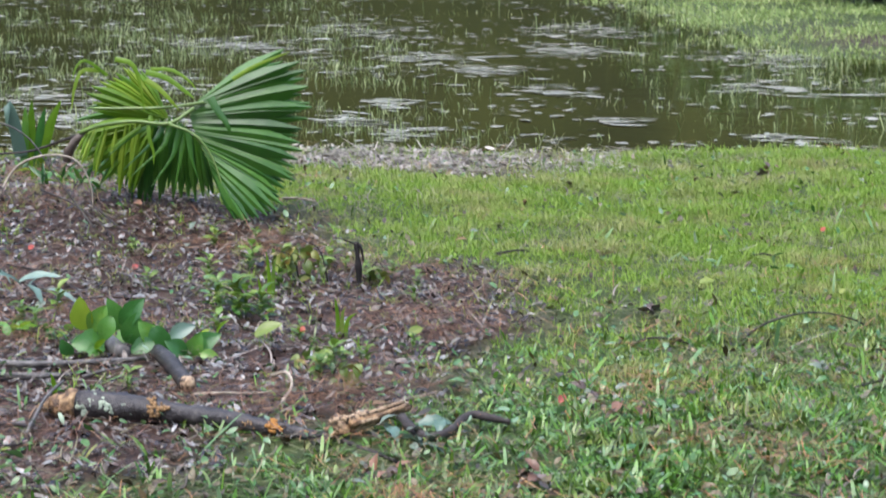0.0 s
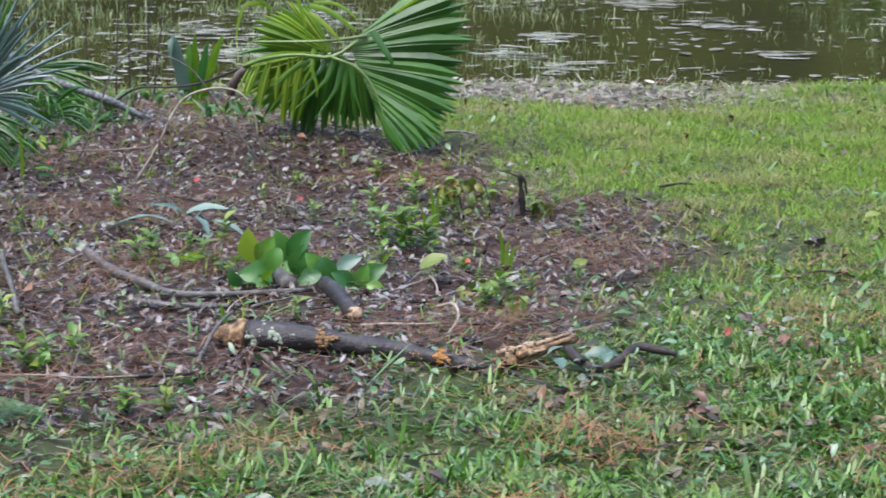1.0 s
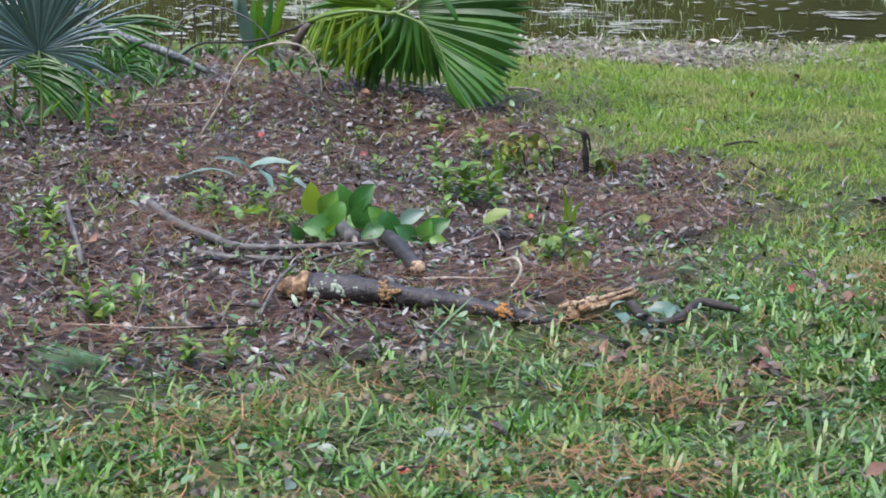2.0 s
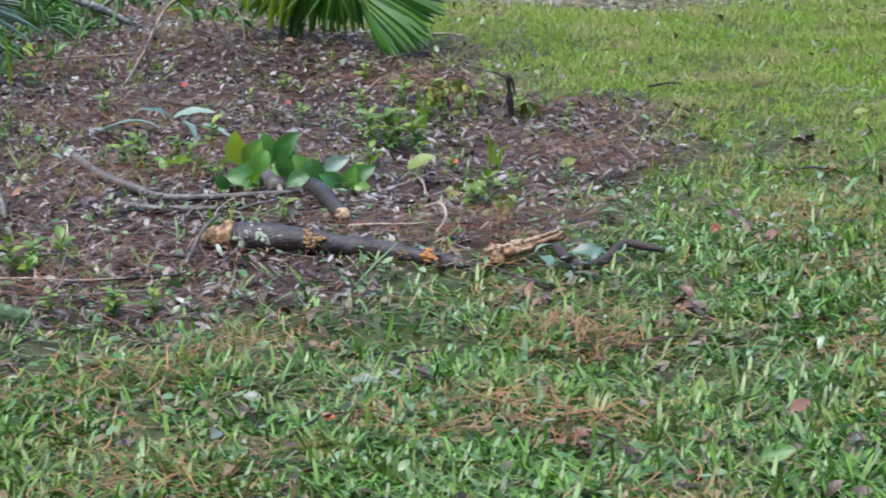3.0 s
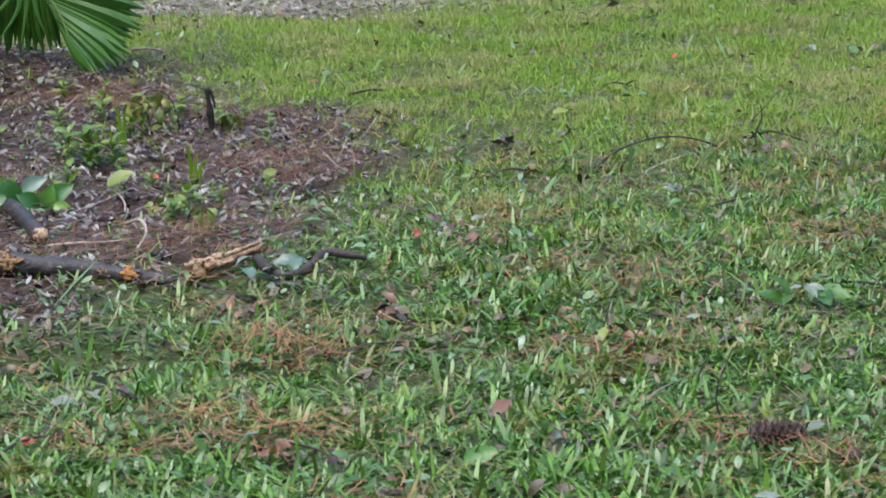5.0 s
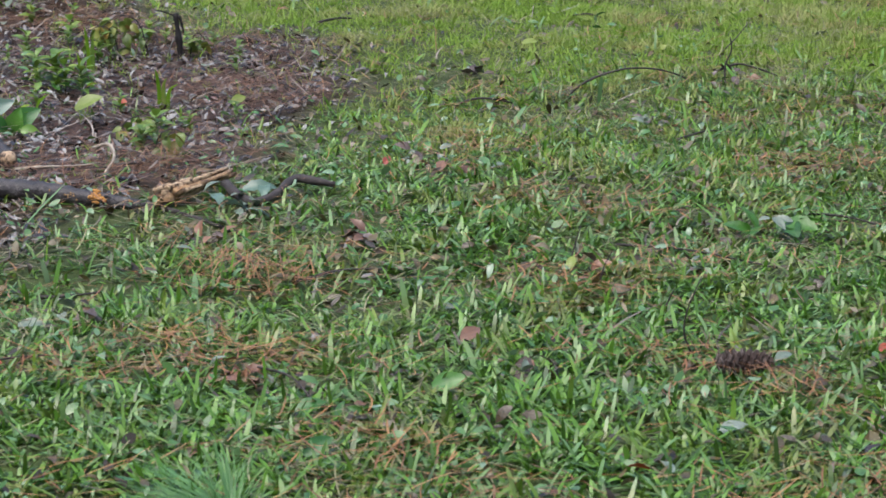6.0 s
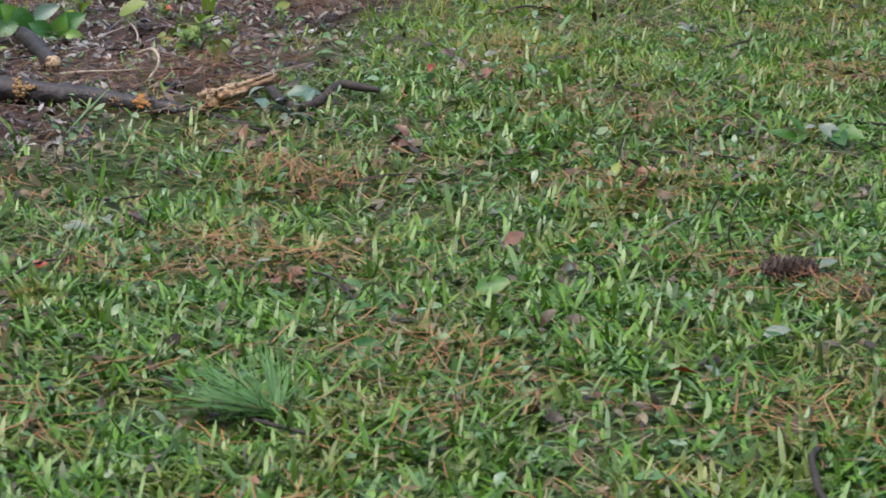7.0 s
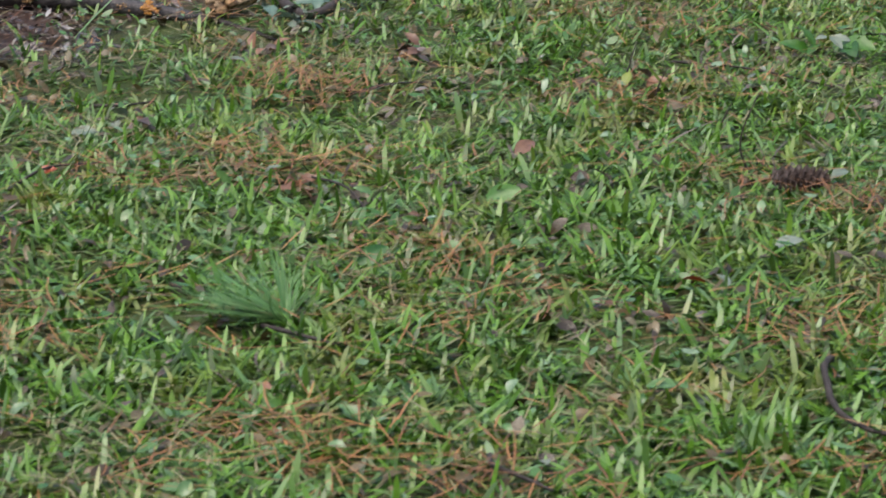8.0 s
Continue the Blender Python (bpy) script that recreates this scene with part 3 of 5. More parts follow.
pal2 = holder("saw_palmetto", -1.16, 9.23, gz(-1.16, 9.23), "blue-green saw palmetto with stiff narrow leaf fingers", "palm")
stalk = part("petiole", tube([(0, 0, 0), (.005, 0, .15), (0, -.01, .335)], .005, .004, 8, 6, .05), PETIOLE, pal2, "thin green stalk")
fan(pal2, (-1.17, 9.22, .335), (-1.15, 9.22, .335), 198, -18, 36, (.20, .31, .40, .31, .24), PALMBLUE, depth=(-.35, -.2), half=.034, droop=.12, jitter=.22, seed=6, under=stalk)
fan(pal2, (-1.17, 9.27, .335), (-1.15, 9.27, .335), 160, 20, 22, (.42, .42), PALMBLUE, depth=(.1, .1), half=.02, droop=.05, jitter=.1, seed=16, under=stalk)
pal3 = holder("saw_palmetto", -1.3, 11.2, gz(-1.3, 11.2), "dark green saw palmetto frond drooping over the litter", "palm")
stalk = part("petiole", tube([(-.1, .05, 0), (-.04, .02, .12), (.15, -.08, .20)], .01, .007, 8, 6, .05), PETIOLE, pal3, "thin green stalk")
fan(pal3, (-1.15, 11.12, .20), (-1.15, 11.12, .20), 14, -40, 13, (.42, .40), PALM, depth=(-.2, -.5), half=.03, droop=.2, jitter=.15, seed=7, under=stalk)
fan(pal3, (-1.3, 11.15, .3), (-1.3, 11.15, .3), 70, 240, 18, (.34, .38), PALM, depth=(.1, -.3), half=.034, droop=.2, jitter=.15, seed=8, under=stalk)
pal5 = holder("saw_palmetto", -1.32, 9.75, gz(-1.32, 9.75), "low dark green palmetto leaves over the litter", "palm")
stalk = part("petiole", tube([(-.02, .02, 0), (0, 0, .10), (.0, -.03, .20)], .009, .007, 8, 6, .05), PETIOLE, pal5, "thin green stalk")
part("petiole", tube([(.2, .52, 0), (.26, .5, .06), (.30, .5, .12)], .007, .005, 6, 6, .05), PETIOLE, pal5)
part("petiole", tube([(-.14, .4, 0), (-.12, .36, .1), (-.11, .35, .21)], .007, .005, 6, 6, .05), PETIOLE, pal5)
fan(pal5, (-1.32, 9.72, .20), (-1.28, 9.72, .18), 25, -35, 12, (.34, .36), PALM, depth=(-.3, -.7), half=.032, droop=.35, jitter=.2, seed=31, under=stalk)
fan(pal5, (-1.32, 9.70, .20), (-1.36, 9.70, .18), 215, 140, 14, (.34, .36), PALM, depth=(-.7, -.2), half=.032, droop=.35, jitter=.2, seed=32, under=stalk)
fan(pal5, (-1.25, 10.4, .16), (-1.05, 10.5, .14), 150, -20, 22, (.30, .34, .30), PALM, depth=(-.6, -.4), half=.032, droop=.4, jitter=.25, seed=33, under=stalk)
fan(pal5, (-1.02, 10.25, .12), (-.98, 10.25, .11), 170, 5, 18, (.26, .24, .30), PALM, depth=(-.5, -.6), half=.032, droop=.4, jitter=.3, seed=34, under=stalk)
fan(pal5, (-1.45, 10.1, .22), (-1.40, 10.1, .2), 175, -15, 20, (.34, .30, .36), PALM, depth=(-.4, -.5), half=.034, droop=.35, jitter=.3, seed=35, under=stalk)
pal4 = holder("saw_palmetto", -1.62, 9.5, gz(-1.62, 9.5), "blue-green saw palmetto with stiff narrow leaf fingers", "palm")
stalk = part("petiole", tube([(0, 0, 0), (.01, 0, .2), (0, 0, .42)], .01, .007, 8, 6, .05), PETIOLE, pal4, "thin green stalk")
fan(pal4, (-1.62, 9.5, .42), (-1.62, 9.5, .42), 210, -30, 30, (.42, .42), PALMBLUE, depth=(-.1, -.2), half=.024, droop=.08, jitter=.12, seed=9, under=stalk)

# ---- logs, branches, sticks ----


def stick(name, pts, r0, r1, material, label, category="stick", group="", n=14, seg=7, rough=.14, lift=True, seed=0):
    x, y, z = pts[0]
    g = gz(x, y) if lift else 0
    m = tube([(a - x, b - y, c - z + ((gz(a, b) - g) if lift else 0)) for a, b, c in pts], r0, r1, n, seg, rough, seed)
    ob = part(name, m, material)
    ob.location = (x, y, z + g)
    return tagged(ob, label, category, group)


log = holder("fallen_log", .2, 6.6, gz(.2, 6.6), "wet dark fallen branch with lichen and orange fungus", "log")
lo = log.location
LOG = [(-.13, 6.70, .038), (.04, 6.645, .037), (.21, 6.565, .033), (.36, 6.475, .026), (.47, 6.41, .020), (.56, 6.385, .014)]
part("trunk", tube([Vector(p) - lo for p in LOG], .040, .014, 44, 16, .26), BARK, log)
part("broken_end", tube([Vector(p) - lo for p in ((-.125, 6.70, .037), (-.17, 6.725, .032), (-.21, 6.75, .022), (-.235, 6.775, .010))], .036, .010, 14, 11, .6, 3), ENDWOOD, log, "splintered orange-brown broken end")
part("twig", tube([Vector(p) - lo for p in ((.54, 6.39, .014), (.60, 6.30, .012), (.66, 6.20, .010), (.71, 6.11, .008))], .008, .004, 10, 6, .2), TWIG, log)


def knob_cluster(points, r, seed):
    bm = bmesh.new()
    q = random.Random(seed)
    for p in points:
        bmesh.ops.create_icosphere(bm, subdivisions=2, radius=r * q.uniform(.6, 1.1), matrix=Matrix.Translation(p) @ Matrix.Diagonal((1, 1, .8, 1)))
    for v in bm.verts:
        v.co += v.co.normalized() * r * .2 * noise.noise(v.co * 160)
    return bm


def on_log(u, back=0.0, up=.7):
    p = glide(LOG, 101)[int(u * 100)]
    r = .041 + (.014 - .041) * u
    return p + Vector((0, -r * math.sqrt(max(0, 1 - up * up)), r * up)) - lo


q = random.Random(5)
part("fungus", knob_cluster([on_log(.64 + q.gauss(0, .014), up=max(-.1, min(1, q.gauss(.5, .25)))) for _ in range(40)], .0066, 1), FUNGUS, log, "bright orange fungus cluster")
part("fungus", knob_cluster([on_log(.25 + q.gauss(0, .013), up=max(-.2, min(1, q.gauss(.4, .26)))) for _ in range(44)], .0066, 2), TANFUNGUS, log, "tan orange fungus patch")
for u, up, n in ((.47, .3, 5), (.53, .1, 8), (.555, .4, 5), (.57, .0, 4), (.80, .5, 3)):
    part("fungus", knob_cluster([on_log(u + q.uniform(-.010, .010), up=up + q.uniform(-.1, .25)) for _ in range(n)], .0042, 3), TANFUNGUS, log)
for u, up, n, wide in ((.06, .6, 40, .022), (.115, .35, 46, .020), (.18, .45, 30, .010), (.03, .1, 20, .012)):
    part("lichen", knob_cluster([on_log(max(0, min(1, u + q.gauss(0, wide))), up=max(-.4, min(1, q.gauss(up, .25)))) - Vector((0, -.006, .006)) for _ in range(n)], .0115, 5), LICHEN, log, "pale grey-green lichen crust")["kind"] = "stuff"
stick("twig", [(-.262, 6.52, .012), (-.22, 6.71, .05), (-.175, 6.90, .055)], .006, .004, GREYBARK, "thin grey twig leaning on the log's end", "twig", "litter twigs", n=12, seg=6)

stub = holder("cut_branch", .135, 7.14, gz(.135, 7.14), "short dark branch piece with a pale cut end", "branch")
part("trunk", tube([(-.04, .23, .028), (-.01, .08, .03), (.015, -.08, .03), (.035, -.20, .030)], .022, .025, 14, 12, .14, 2), BARK, stub)
part("cut_end", tube([(.035, -.198, .030), (.037, -.21, .030), (.040, -.225, .029)], .024, .016, 4, 12, .2, 4), RAWWOOD, stub, "pale tan cut end")
stub2 = holder("cut_branch", -.05, 7.58, gz(-.05, 7.58), "short mottled grey branch piece among leaves", "branch")
part("trunk", tube([(-.05, .20, .05), (-.02, .07, .04), (.01, -.07, .03), (.04, -.18, .025)], .020, .024, 14, 12, .14, 8), GREYBARK, stub2)

frag = holder("wood_fragment", .62, 6.47, gz(.62, 6.47) + .004, "splintered pale rotten wood fragment on grass", "wood")
AXIS = [(-.095, -.085, .018), (-.05, -.06, .024), (.01, -.02, .03), (.08, .03, .038), (.135, .075, .048)]
part("core", tube(AXIS[:4], .020, .014, 22, 9, .6, 6), ENDWOOD, frag, "dark rotten core of the fragment")
q = random.Random(15)
for k in range(22):
    a, first, last = k * 2.4, q.uniform(0, .45), q.uniform(.55, 1.0)
    ring = glide(AXIS, 21)
    r = .024 * (1 - .35 * (k % 3) / 2)
    side = Vector((-.55 * math.cos(a) * r, .83 * math.cos(a) * r, abs(math.sin(a)) * r * 1.15))
    pts = [ring[int(20 * (first + (last - first) * v))] + side * q.uniform(.8, 1.15) for v in (0, .33, .66, 1)]
    part("splinter", tube(pts, q.uniform(.006, .011), q.uniform(.002, .006), 9, 6, .45, k), RAWWOOD if k % 4 else ENDWOOD, frag)

stick("curved_branch", [(.725, 6.47, .04), (.745, 6.36, .034), (.775, 6.29, .030), (.83, 6.32, .034), (.905, 6.46, .044), (.955, 6.44, .04), (1.01, 6.42, .03)], .015, .009, TWIG, "dark curved broken branch lying in grass", "branch", n=24, seg=9, rough=.25)
stick("grey_branch", [(-1.30, 10.45, .50), (-1.247, 10.4, .447), (-1.077, 10.4, .292), (-.926, 10.4, .225), (-.765, 10.4, .168), (-.60, 10.42, .085)], .021, .015, GREYWOOD, "grey fallen branch propped over leaf litter", "branch", n=22, seg=9, lift=False)
stick("dead_vine", [(-.58, 9.28, 0), (-.49, 9.28, .146), (-.44, 9.28, .253), (-.38, 9.28, .328), (-.27, 9.28, .360), (-.18, 9.28, .340), (-.13, 9.28, .256), (-.12, 9.28, .17)], .006, .003, PALETWIG, "pale arching dead vine over litter", "vine", "arching vines", n=30, seg=6)
stick("dead_vine", [(-.82, 9.63, .0), (-.74, 9.63, .177), (-.69, 9.63, .331), (-.61, 9.63, .430), (-.50, 9.63, .431), (-.37, 9.63, .367), (-.27, 9.63, .22), (-.18, 9.63, .094), (-.12, 9.6, .02)], .0042, .0028, GREYBARK, "grey arching dead vine over litter", "vine", "arching vines", n=34, seg=6)
stick("dark_vine", [(-.76, 10.65, .10), (-.64, 10.5, .194), (-.50, 10.4, .215), (-.38, 10.3, .24), (-.26, 10.15, .30), (-.17, 10.05, .345)], .0045, .006, TWIG, "dark thin stem leaning on the palm", "stem", n=22, seg=7, lift=False)
stick("dead_vine", [(-1.16, 9.0, .01), (-1.22, 9.1, .1), (-1.30, 9.2, .16)], .006, .004, TWIG, "dark short broken stem", "stem")
stick("long_stick", [(-.66, 7.93, .03), (-.55, 7.62, .022), (-.44, 7.42, .02), (-.35, 7.28, .018), (-.20, 7.27, .016), (-.09, 7.31, .014), (.06, 7.36, .012)], .016, .007, GREYBARK, "brown bent stick lying on pine straw", "stick", n=26, seg=9)
stick("long_stick", [(-.47, 7.22, .014), (-.33, 7.15, .014), (-.15, 7.14, .012)], .012, .008, GREYBARK, "brown bent stick lying on pine straw", "stick", n=14, seg=8)
stick("long_stick", [(-.95, 6.05, .012), (-.70, 6.25, .012), (-.50, 6.38, .012), (-.31, 6.41, .010), (-.15, 6.45, .008)], .007, .004, TWIG, "thin dark stick lying on pine straw", "stick", n=18)
stick("arching_twig", [(1.94, 7.63, .0), (1.98, 7.62, .045), (2.05, 7.61, .078), (2.14, 7.61, .094), (2.23, 7.62, .088), (2.30, 7.65, .066), (2.36, 7.70, .035)], .0042, .0028, TWIG, "thin dark twig arching over the lawn", "twig", "lawn twigs", n=26, seg=6)
stick("arching_twig", [(1.56, 7.60, .0), (1.60, 7.59, .025), (1.65, 7.58, .036), (1.70, 7.58, .03), (1.76, 7.59, .012)], .0045, .003, TWIG, "thin dark twig arching over the lawn", "twig", "lawn twigs", n=18, seg=6)


def twig(pts, r, material=TWIG, label="thin dark fallen twig on the lawn"):
    return stick("twig", pts, r, r * .5, material, label, "twig", "lawn twigs", n=12, seg=5)


twig([(1.53, 4.85, 0), (1.505, 4.85, .06), (1.51, 4.85, .112), (1.54, 4.85, .184)], .003)
twig([(2.50, 7.72, 0), (2.50, 7.73, .06), (2.52, 7.73, .11), (2.515, 7.73, .155)], .004)
twig([(2.45, 7.83, .0), (2.55, 7.8, .05), (2.62, 7.78, .04), (2.72, 7.76, .0)], .005)
twig([(2.62, 8.2, .0), (2.70, 8.25, .05), (2.76, 8.3, .09)], .003)
twig([(1.44, 5.59, 0), (1.455, 5.59, .06), (1.47, 5.59, .11)], .003)
twig([(1.47, 5.42, 0), (1.48, 5.42, .05), (1.50, 5.42, .09)], .0025)
twig([(1.56, 5.2, 0), (1.57, 5.2, .03), (1.585, 5.19, .07)], .003)
twig([(1.332, 3.738, .035), (1.30, 3.68, .05), (1.284, 3.618, .05), (1.264, 3.52, .045), (1.28, 3.452, .04), (1.32, 3.42, .035), (1.40, 3.40, .03)], .0075)
twig([(.695, 3.44, .03), (.686, 3.38, .04), (.709, 3.346, .04), (.76, 3.295, .03)], .0055)
twig([(.42, 4.09, .02), (.48, 4.02, .022), (.56, 3.94, .02)], .005)
twig([(.79, 5.60, .02), (.90, 5.65, .025), (1.03, 5.66, .02)], .004)
twig([(1.60, 5.75, .02), (1.75, 5.62, .035), (1.92, 5.47, .02)], .004)
twig([(2.15, 5.95, .02), (2.24, 5.85, .03), (2.34, 5.70, .02)], .004)
twig([(.60, 4.9, .03), (.66, 4.75, .05), (.70, 4.65, .02), (.76, 4.60, .03)], .003)
twig([(2.33, 9.10, .02), (2.39, 9.07, .03), (2.46, 8.97, .01)], .005)
twig([(2.10, 6.92, .02), (2.2, 6.95, .03), (2.28, 6.98, .015)], .004)
twig([(1.36, 9.05, .02), (1.44, 9.1, .03), (1.50, 9.15, .02)], .006)
twig([(.98, 7.4, .02), (1.02, 7.55, .025), (1.05, 7.62, .03)], .004)
twig([(1.05, 8.0, .03), (1.10, 7.85, .025), (1.12, 7.7, .02)], .004)
twig([(-.42, 8.9, .03), (-.30, 8.75, .03), (-.18, 8.5, .02), (-.14, 8.3, .02)], .005)
twig([(-.15, 9.9, .05), (-.02, 9.6, .02), (.05, 9.4, .02)], .004)
twig([(-.33, 9.9, .10), (-.20, 9.7, .09), (-.08, 9.5, .05), (0, 9.35, .0)], .004)
twig([(.45, 7.05, .03), (.52, 6.95, .03), (.60, 6.88, .02)], .004, GREYBARK)
twig([(.0, 4.95, .02), (.08, 5.05, .035), (.2, 5.12, .02)], .004)
twig([(.20, 5.62, .02), (.26, 5.6, .025), (.34, 5.63, .02)], .005)
twig([(0.635, 10.152, .03), (0.701, 10.145, .036), (0.766, 10.138, .03)], .007, PALETWIG, "short pale stick lying in the grass")
stick("curled_strip", [(.41, 7.02, .03), (.445, 6.97, .05), (.46, 6.91, .045), (.455, 6.85, .03), (.425, 6.77, .015)], .006, .004, PALETWIG, "pale curled strip of bark on the litter", "bark", n=18, seg=6)

snag = holder("stump", .80, 8.55, gz(.80, 8.55), "small dark broken stump with dry leaves at its top", "stump")
part("stem", tube([(.005, 0, -.01), (.002, 0, .05), (-.003, 0, .10), (-.008, 0, .155)], .0115, .009, 18, 9, .5, 4), CHAR, snag)
part("branch", tube([(-.006, 0, .145), (-.03, 0, .155), (-.055, -.005, .165), (-.085, -.005, .172)], .0035, .002, 9, 6, .25, 5), CHAR, snag)
part("branch", tube([(.003, -.004, .148), (.012, -.006, .12), (.017, -.006, .088)], .0055, .003, 9, 6, .35, 6), CHAR, snag)
part("branch", tube([(-.05, -.02, -.01), (-.035, -.015, .03), (-.018, -.01, .07)], .004, .003, 7, 6, .2, 8), GREYBARK, snag, "thin grey side stem")

# ---- plants of the litter bed ----


def leaf_mesh(length, width, cup=.1, lobes=0.0, n=8, seed=0):
    """A broad leaf from its stalk at the origin along +x, with a midrib fold, wavy edge and curved tip."""
    bm = bmesh.new()
    r = random.Random(seed)
    rows = []
    for i in range(n):
        s = i / (n - 1)
        w = width * .5 * max(.03, math.sin(math.pi * min(1, s * .93 + .07)) ** .75) * (1 - .2 * s * s) * (1 + lobes * math.cos(s * 21)) * r.uniform(.93, 1.05)
        z = -cup * length * (s * 1.4 - .4) ** 2
        e = .012 * length * r.uniform(-1, 1)
        rows.append([bm.verts.new((s * length, -w, z + w * .25 + e)), bm.verts.new((s * length, -w * .5, z + w * .1)), bm.verts.new((s * length, 0, z)),
                     bm.verts.new((s * length, w * .5, z + w * .1)), bm.verts.new((s * length, w, z + w * .25 - e))])
    for u, v in zip(rows, rows[1:]):
        for k in range(4):
            bm.faces.new((u[k], u[k + 1], v[k + 1], v[k]))
    return bm


def leaf_data(name, length, width, cup, material, lobes=0.0, seed=0):
    me = bpy.data.meshes.new(name)
    bm = leaf_mesh(length, width, cup, lobes, seed=seed)
    bm.to_mesh(me)
    bm.free()
    me.polygons.foreach_set("use_smooth", [True] * len(me.polygons))
    me.materials.append(material)
    return me


def set_leaf(me, m, parent=None, name="leaf", label="", under=None):
    ob = new(name, me)
    ob.matrix_world = m
    if parent:
        ob.parent = under or parent
        ob.matrix_basis = Matrix.Translation(-parent.location) @ m
    return tagged(ob, label)


# broad-leaved clump: each leaf's middle (x, height), length, width, tip angle in the upright plane, how far it faces up, material
def broad(plant, x, y, z, length, width, angle, up, material, seed):
    way = Vector((math.cos(radians(angle)), -.25, math.sin(radians(angle)))).normalized()
    nrm = Vector((.35 * math.sin(seed * 2.1), -1, up)).normalized()
    side = nrm.cross(way).normalized()
    m3 = Matrix((way, side, way.cross(side))).transposed().to_4x4()
    foot = Vector((x, y, z + plant.location.z)) - way * length * .5
    foot.z = max(foot.z, plant.location.z + .003)
    local = foot - plant.location
    stk = part("stalk", tube([(0, 0, 0), local * .5 + Vector((0, .01, .01)), local], .003, .002, 6, 5, .05), PETIOLE, plant)
    set_leaf(leaf_data("leaf", length, width, .18, material, .015, seed), Matrix.Translation(foot) @ m3, plant, under=stk)


BROAD = [leaf_data("broad_leaf", (.105, .11, .10)[k], (.072, .062, .088)[k], (.25, .15, .3)[k], (BROADLEAF, PALMLIGHT, BROADLEAF)[k], .04, seed=k) for k in range(3)]
for px, py, leafs in ((-.10, 7.50, [(-.134, .125, .105, .075, 100, .3, PALMLIGHT), (-.085, .115, .09, .07, 60, .2, BROADLEAF), (-.112, .040, .10, .095, 170, .7, BROADLEAF), (-.18, .03, .06, .045, 120, .5, BROADLEAF), (-.06, .09, .08, .06, 250, .6, BROADLEAF)]),
                      (.04, 7.52, [(-.036, .125, .105, .07, 105, .2, BROADLEAF), (.015, .135, .11, .068, 55, .3, BROADLEAF), (.02, .085, .10, .08, 80, .6, BROADLEAF), (.065, .075, .09, .07, 120, .5, BROADLEAF), (.10, .053, .095, .075, 290, .5, BROADLEAF), (.045, .04, .08, .06, 200, .8, BROADLEAF)]),
                      (.19, 7.48, [(.166, .085, .085, .055, 30, .8, BLUELEAF), (.231, .048, .115, .075, 38, .5, BROADLEAF), (.205, .03, .085, .06, 70, .7, BROADLEAF), (.15, .04, .08, .06, 140, .6, BROADLEAF), (.25, .015, .06, .045, -10, .8, BROADLEAF)])):
    plant = holder("broadleaf_plant", px, py, gz(px, py), "low plant with broad glossy green leaves", "plant", "broadleaf clump")
    for k, (x, z, le, wi, a, up, m) in enumerate(leafs):
        broad(plant, x, py - .02 - .012 * k, z, le, wi, a, up, m, k + int(px * 100))
    q = random.Random(int(px * 1000))
    for k in range(8):
        set_leaf(BROAD[k % 3], pose(px + q.uniform(-.11, .11), py + q.uniform(-.08, .14), plant.location.z + q.uniform(.01, .05), q.uniform(-50, 50), -q.uniform(0, 55), q.uniform(0, 360)) @ Matrix.Scale(q.uniform(.35, .6), 4), plant)

# wilting sprigs round the stump: olive and rust leaves hanging from thin stems
WILTED = [leaf_data("leaf", .055, .034, .3, OLIVELEAF, .05, seed=71), leaf_data("leaf", .042, .028, .35, OLIVELEAF, .05, seed=72)]
q = random.Random(33)
for x, y, top, reach, n in ((.70, 8.60, .15, -.16, 20), (.60, 8.58, .12, -.12, 18), (.84, 8.57, .085, .05, 9), (.55, 8.75, .10, .12, 14), (.50, 7.30, .07, .12, 14), (.58, 7.02, .08, .10, 12)):
    wilt = holder("wilted_sprig", x, y, gz(x, y), "wilting sprig with drooping olive and rust leaves", "plant", "wilted sprigs")
    way = [Vector((0, 0, 0)), Vector((reach * .2, -.01, top * .8)), Vector((reach * .6, -.02, top)), Vector((reach, -.03, top * .75))]
    stem = part("stem", tube(way, .0028, .0015, 9, 5, .1), TWIG, wilt, "thin dark stem")
    line_of = glide(way, 30)
    for k in range(n):
        p = line_of[q.randrange(5, 30)] + wilt.location
        p.z = max(p.z - q.uniform(0, .05), wilt.location.z + .015)
        set_leaf(WILTED[k % 2], pose(p.x, p.y, p.z, q.uniform(-70, 70), q.uniform(-25, 60), q.uniform(0, 360)) @ Matrix.Scale(q.uniform(.6, 1.15), 4), wilt, under=stem)

LONGBLUE = [leaf_data("long_leaf", .20, .042, .3, BLUELEAF, seed=9), leaf_data("long_leaf", .15, .05, .2, BLUELEAF, seed=10)]
fern = holder("long_leaf_plant", -.36, 8.36, gz(-.36, 8.36), "pale blue-green plant with long drooping leaves", "plant")
for k, (a, p, s, x, y, z) in enumerate(((185, 12, 1.0, -.40, 8.36, .05), (176, 0, .95, -.50, 8.38, .035), (215, 35, .8, -.34, 8.36, .06), (-20, 18, 1.0, -.36, 8.40, .07), (-38, 5, 1.0, -.30, 8.30, .06),
                                        (20, 30, .8, -.33, 8.42, .05), (150, 40, .8, -.38, 8.42, .06), (-60, -10, .9, -.33, 8.25, .09))):
    set_leaf(LONGBLUE[k % 2], pose(x, y, z + fern.location.z, 25 * math.sin(k * 2.4), -p, a) @ Matrix.Scale(s, 4), fern)

